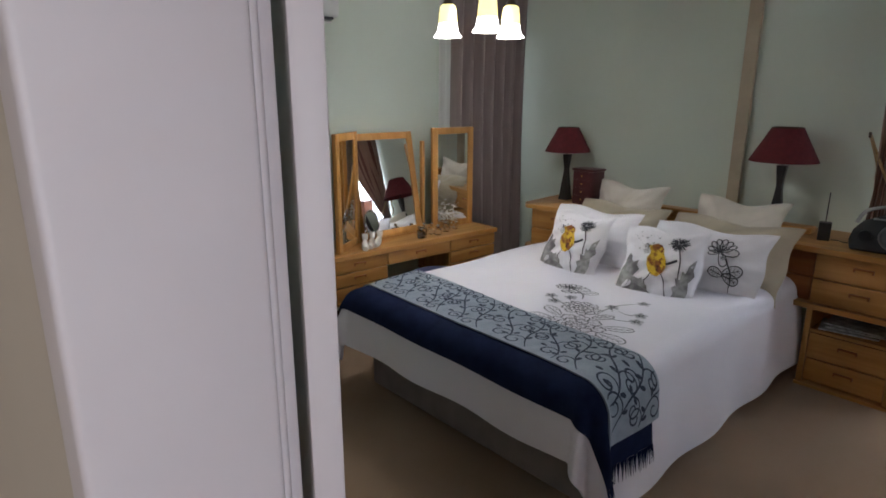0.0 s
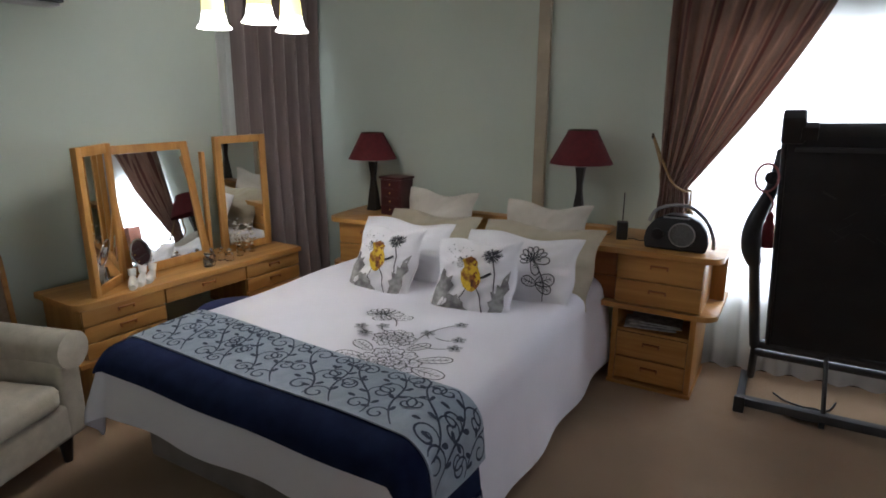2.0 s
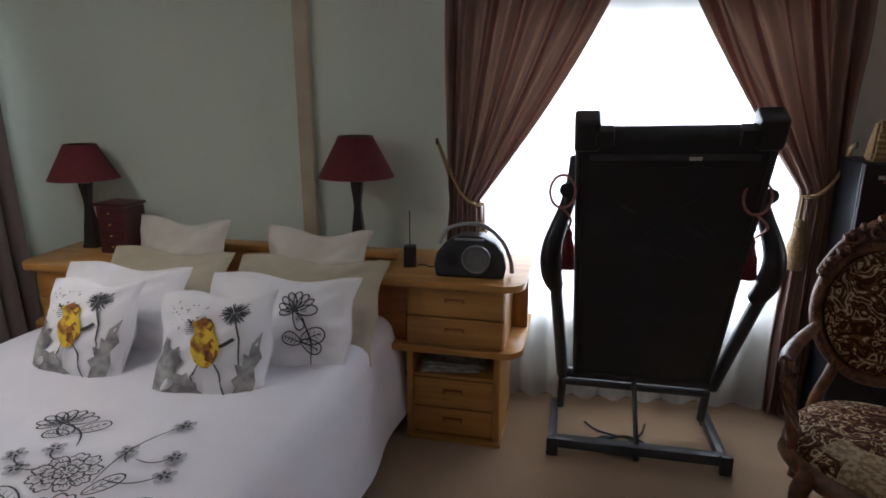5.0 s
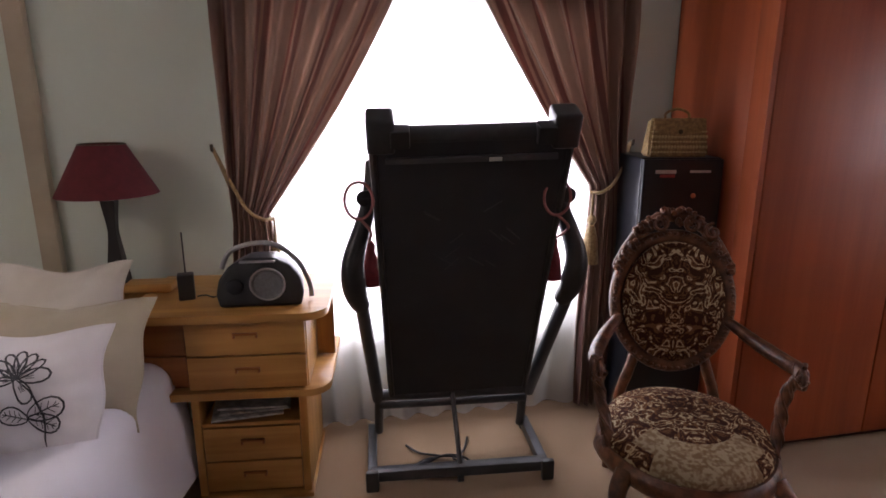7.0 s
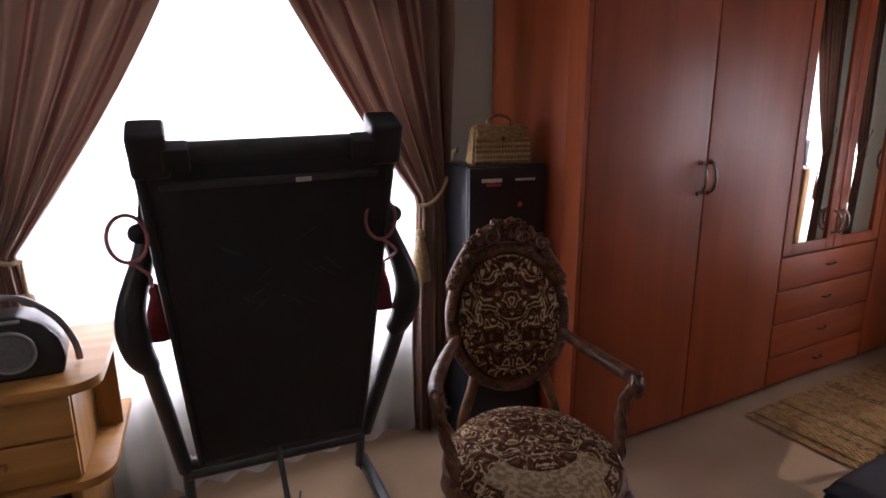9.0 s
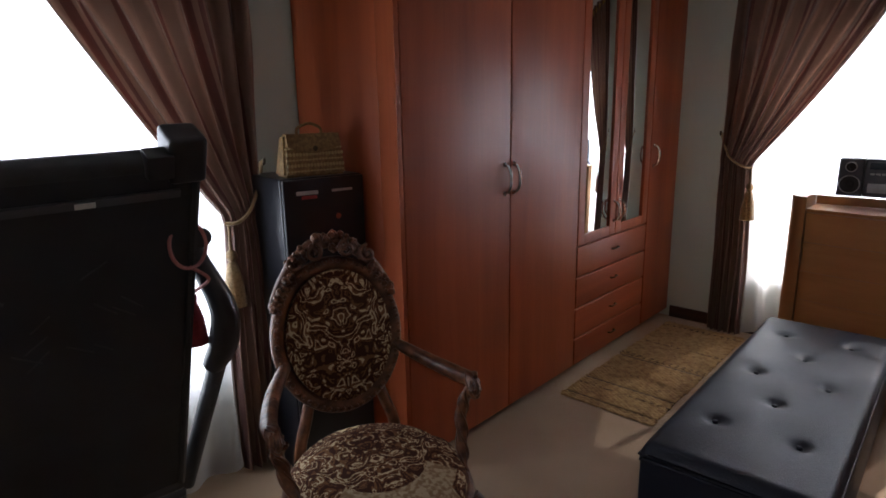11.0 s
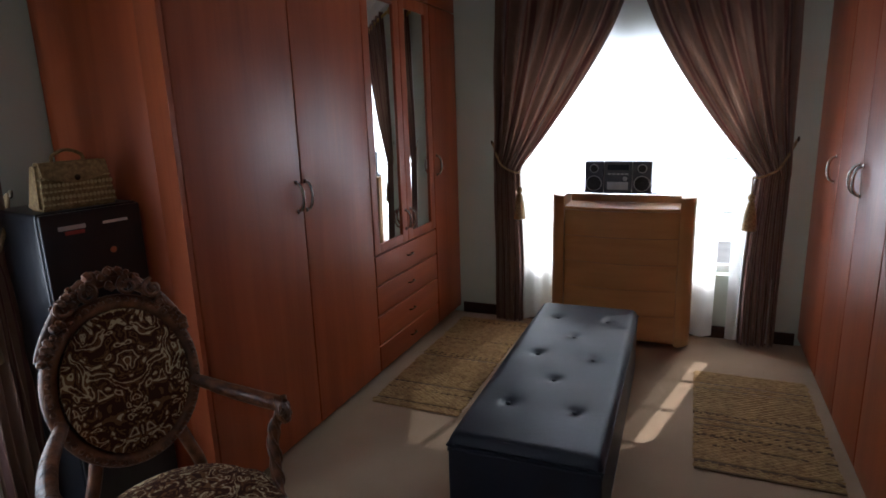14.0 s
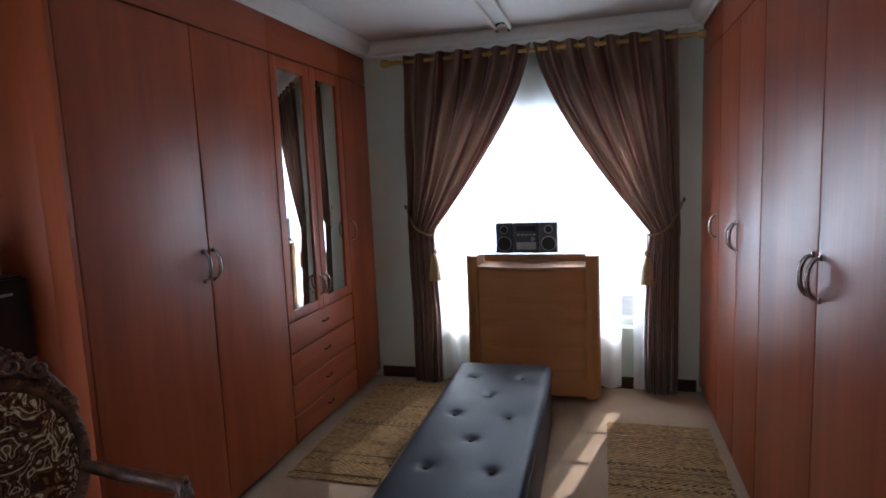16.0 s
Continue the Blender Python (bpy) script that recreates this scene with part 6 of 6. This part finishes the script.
def bench_top(u, v):
    x, y = (2 * u - 1) * BW, (2 * v - 1) * BL
    ex, ey = min(1, (1 - abs(2 * u - 1)) * BW / 0.04), min(1, (1 - abs(2 * v - 1)) * BL / 0.04)
    z = BH - 0.035 * (1 - math.sqrt(max(0, 1 - (1 - ex) ** 2))) - 0.035 * (1 - math.sqrt(max(0, 1 - (1 - ey) ** 2)))
    z += 0.010 * math.sin(math.pi * u) * math.sin(math.pi * v)
    for bx, by in buttons:
        d2 = (x - bx) ** 2 + (y - by) ** 2
        z -= 0.016 * math.exp(-d2 / 0.0009) + 0.006 * math.exp(-d2 / 0.008)
    return Vector((x, y, z))


part("padded_top", sheet(bench_top, 46, 120, 0.02), LEATHER, bn)
part("side_panel", join(box(-BW + 0.002, BW - 0.002, -BL + 0.002, BL - 0.002, 0.03, BH - 0.055, 0.012, 3)), LEATHER, bn)
part("seam_piping", tube([(x * BW, y * BL, BH - 0.045) for x, y in ((-1, -1), (1, -1), (1, 1), (-1, 1))], 0.005, 6, True), LEATHER, bn)
for x, y in buttons:
    part("button", moved(lathe([(0.010, -0.004), (0.011, 0.0), (0.007, 0.005), (0, 0.006)], 14), pose(x, y, BH - 0.009)), LEATHER, bn)
for x in (-0.23, 0.23):
    for y in (-0.78, 0.78):
        part("foot", moved(lathe([(0.02, 0), (0.02, 0.032)], 12), pose(x, y, 0)), BLACKPL, bn)

# ---- bow-fronted chest with the stereo ----
cd = thing("chest_of_drawers", pose(1.893, -3.925, 0) @ Matrix.Diagonal((1.04, 0.92, 1.01, 1)), "beech veneer bow-fronted chest of five drawers", "chest of drawers")
# own front faces +y


def bow(x):
    return 0.13 + 0.055 * math.cos(math.pi / 2 * x / 0.36)


def bow_board(x0, x1, z0, z1, inset=0.0, back=-0.04, n=20):
    bm = bmesh.new()
    xs = [x0 + (x1 - x0) * k / n for k in range(n + 1)]
    fr_ = [(x, bow(x) - inset) for x in xs]
    pts = fr_ + [(x1, back), (x0, back)]
    lo_, hi_ = [bm.verts.new((x, y, z0)) for x, y in pts], [bm.verts.new((x, y, z1)) for x, y in pts]
    m_ = len(pts)
    for k in range(m_):
        bm.faces.new((lo_[k], lo_[(k + 1) % m_], hi_[(k + 1) % m_], hi_[k]))
    bm.faces.new(lo_); bm.faces.new(hi_)
    return bm


for s in (-1, 1):
    side = bmesh.new()
    prof_ = [(s * 0.355, -0.15), (s * 0.355, 0.145)] + [(s * (0.355 + 0.09 * math.sin(t)), 0.145 - 0.10 * (1 - math.cos(t))) for t in [math.pi / 2 * k / 8 for k in range(1, 9)]] + [(s * 0.445, -0.15)]
    lo_, hi_ = [side.verts.new((x, y, 0.03)) for x, y in prof_], [side.verts.new((x, y, 1.015)) for x, y in prof_]
    m_ = len(prof_)
    for k in range(m_):
        side.faces.new((lo_[k], lo_[(k + 1) % m_], hi_[(k + 1) % m_], hi_[k]))
    side.faces.new(lo_); side.faces.new(hi_)
    part("side", side, BEECH_Z, cd)
part("carcass", box(-0.354, 0.354, -0.145, 0.10, 0.03, 0.925, 0.002), BEECH_Z, cd)
part("top", bow_board(-0.352, 0.352, 0.927, 0.945, 0.0, -0.15), BEECH, cd)
for k in range(5):
    part("drawer", bow_board(-0.351, 0.351, 0.055 + 0.174 * k, 0.055 + 0.174 * k + 0.1712, 0.002, 0.101), BEECH, cd)
part("back_rail", box(-0.353, 0.353, -0.15, -0.13, 0.946, 1.0, 0.003), BEECH, cd)
for x in (-0.38, 0.38):
    for y in (-0.11, 0.05):
        part("foot", moved(lathe([(0.02, 0), (0.024, 0.031)], 12), pose(x, y, 0)), BEECH_Z, cd)
gs = solo("glass_shelf", box(-0.43, 0.43, -0.16, 0.02, 1.016, 1.024, 0.002), CRYSTAL, "frosted glass top lying on the chest", "glass top", m=pose(1.893, -3.925, 0.01))

st = thing("stereo", pose(1.931, -4.0, 1.0345, 0, 0, 180) @ Matrix.Scale(1.05, 4), "small black and silver stereo system with two speakers", "stereo")
# own front faces -y
part("main_unit", box(-0.085, 0.085, -0.07, 0.08, 0.0, 0.20, 0.008, 3), STEREO, st)
part("display", box(-0.065, 0.065, -0.0745, -0.0705, 0.145, 0.18, 0.002), mat("dim_display", (0.03, 0.04, 0.06), 0.2, scale=30), st)
part("tape_door", box(-0.065, 0.065, -0.076, -0.0705, 0.02, 0.07, 0.004), SILVERPL, st)
for k in range(5):
    part("button", box(-0.06 + 0.026 * k, -0.04 + 0.026 * k, -0.0755, -0.0705, 0.115, 0.125, 0.002), SILVERPL, st)
part("volume_knob", moved(lathe([(0.014, 0), (0.014, 0.012), (0, 0.014)], 18), pose(0.045, -0.0705, 0.09, 90, 0, 0)), SILVERPL, st)
for s in (-1, 1):
    sx = s * 0.148
    spk_ = part("speaker", box(sx - 0.058, sx + 0.058, -0.072, 0.08, 0.0, 0.20, 0.008, 3), STEREO, st, "black speaker box")
    for r, z in ((0.047, 0.06), (0.025, 0.155)):
        part("cone", moved(lathe([(0, 0.002), (r * 0.35, 0.008), (r * 0.5, 0.003), (r * 0.9, 0.007), (r, 0.004), (r, 0)], 26), pose(sx, -0.0725, z, 90, 0, 0)), BLACKPL, spk_)
        part("cone_ring", moved(tube([(r * math.cos(a), r * math.sin(a), 0.004) for a in [2 * math.pi * k / 26 for k in range(26)]], 0.0035, 6, True), pose(sx, -0.0725, z, 90, 0, 0)), SILVERPL, spk_)

# ---- ceiling spotlight bar ----
cl = thing("ceiling_tube_light", pose(2.045, -3.39, ZC), "twin glass tube ceiling light with brass clips", "ceiling light")
part("mount", box(-0.045, 0.045, -0.42, 0.42, -0.022, -0.002, 0.006), WHITEPL, cl)
for s in (-1, 1):
    part("tube", tube([(s * 0.05, -0.46, -0.05), (s * 0.05, 0.46, -0.05)], 0.013, 12), WHITECER, cl, "white glass tube")
    for y in (-0.46, 0.46):
        part("clip", tube(smooth_line([(0, y * 0.9, -0.02), (s * 0.04, y * 0.97, -0.03), (s * 0.05, y, -0.05), (s * 0.035, y * 1.02, -0.07)], 5), 0.009, 8), BRONZE, cl)


# ---- woven jute mats ----
def jute_mat(x0, x1, y0, y1, seed):
    """Thick plaited rows, each a separate band of the weave."""
    rug = thing("jute_rug", pose((x0 + x1) / 2, (y0 + y1) / 2, 0), "hand-woven natural jute rug on the carpet", "rug", "jute rugs")
    w, l = x1 - x0, y1 - y0
    part("base", box(-w / 2 + 0.004, w / 2 - 0.004, -l / 2 + 0.004, l / 2 - 0.004, 0.001, 0.008, 0.002), JUTE_D, rug)
    rn = random.Random(seed)
    n = int(l / 0.0135)
    for kind in range(2):
        bm = bmesh.new()
        for k in range(n):
            dark = rn.random() < 0.06
            if dark != (kind == 1):
                continue
            y = -l / 2 + (k + 0.5) * l / n
            steps = int(w / 0.02)
            rows = []
            e0, e1 = rn.uniform(-0.006, 0.006), rn.uniform(-0.006, 0.006)
            for j in range(steps + 1):
                x = -w / 2 + e0 + (w + e1 - e0) * j / steps
                z = 0.0105 + 0.0028 * math.sin(math.pi * j + math.pi * (k % 2)) + 0.0022 * (1 if (j + k) % 2 else -1) + rn.uniform(-0.0008, 0.0008)
                wob = 0.002 * math.sin(3 * x + k) + rn.uniform(-0.0008, 0.0008)
                rows.append([bm.verts.new((x, y + wob + d, z + h)) for d, h in ((-0.0062, -0.006), (-0.003, 0.001), (0.003, 0.001), (0.0062, -0.006))])
            for a, b in zip(rows, rows[1:]):
                for q_ in range(3):
                    bm.faces.new((a[q_], a[q_ + 1], b[q_ + 1], b[q_]))
        tagged(part("dark_weave" if kind else "weave", bm, JUTE_D if kind else JUTE, rug), "darker jute rows" if kind else "plaited jute rows", kind="stuff")
    return rug


jute_mat(2.56, 3.09, -3.99, -2.50, 1)
jute_mat(0.80, 1.392, -3.50, -2.42, 2)
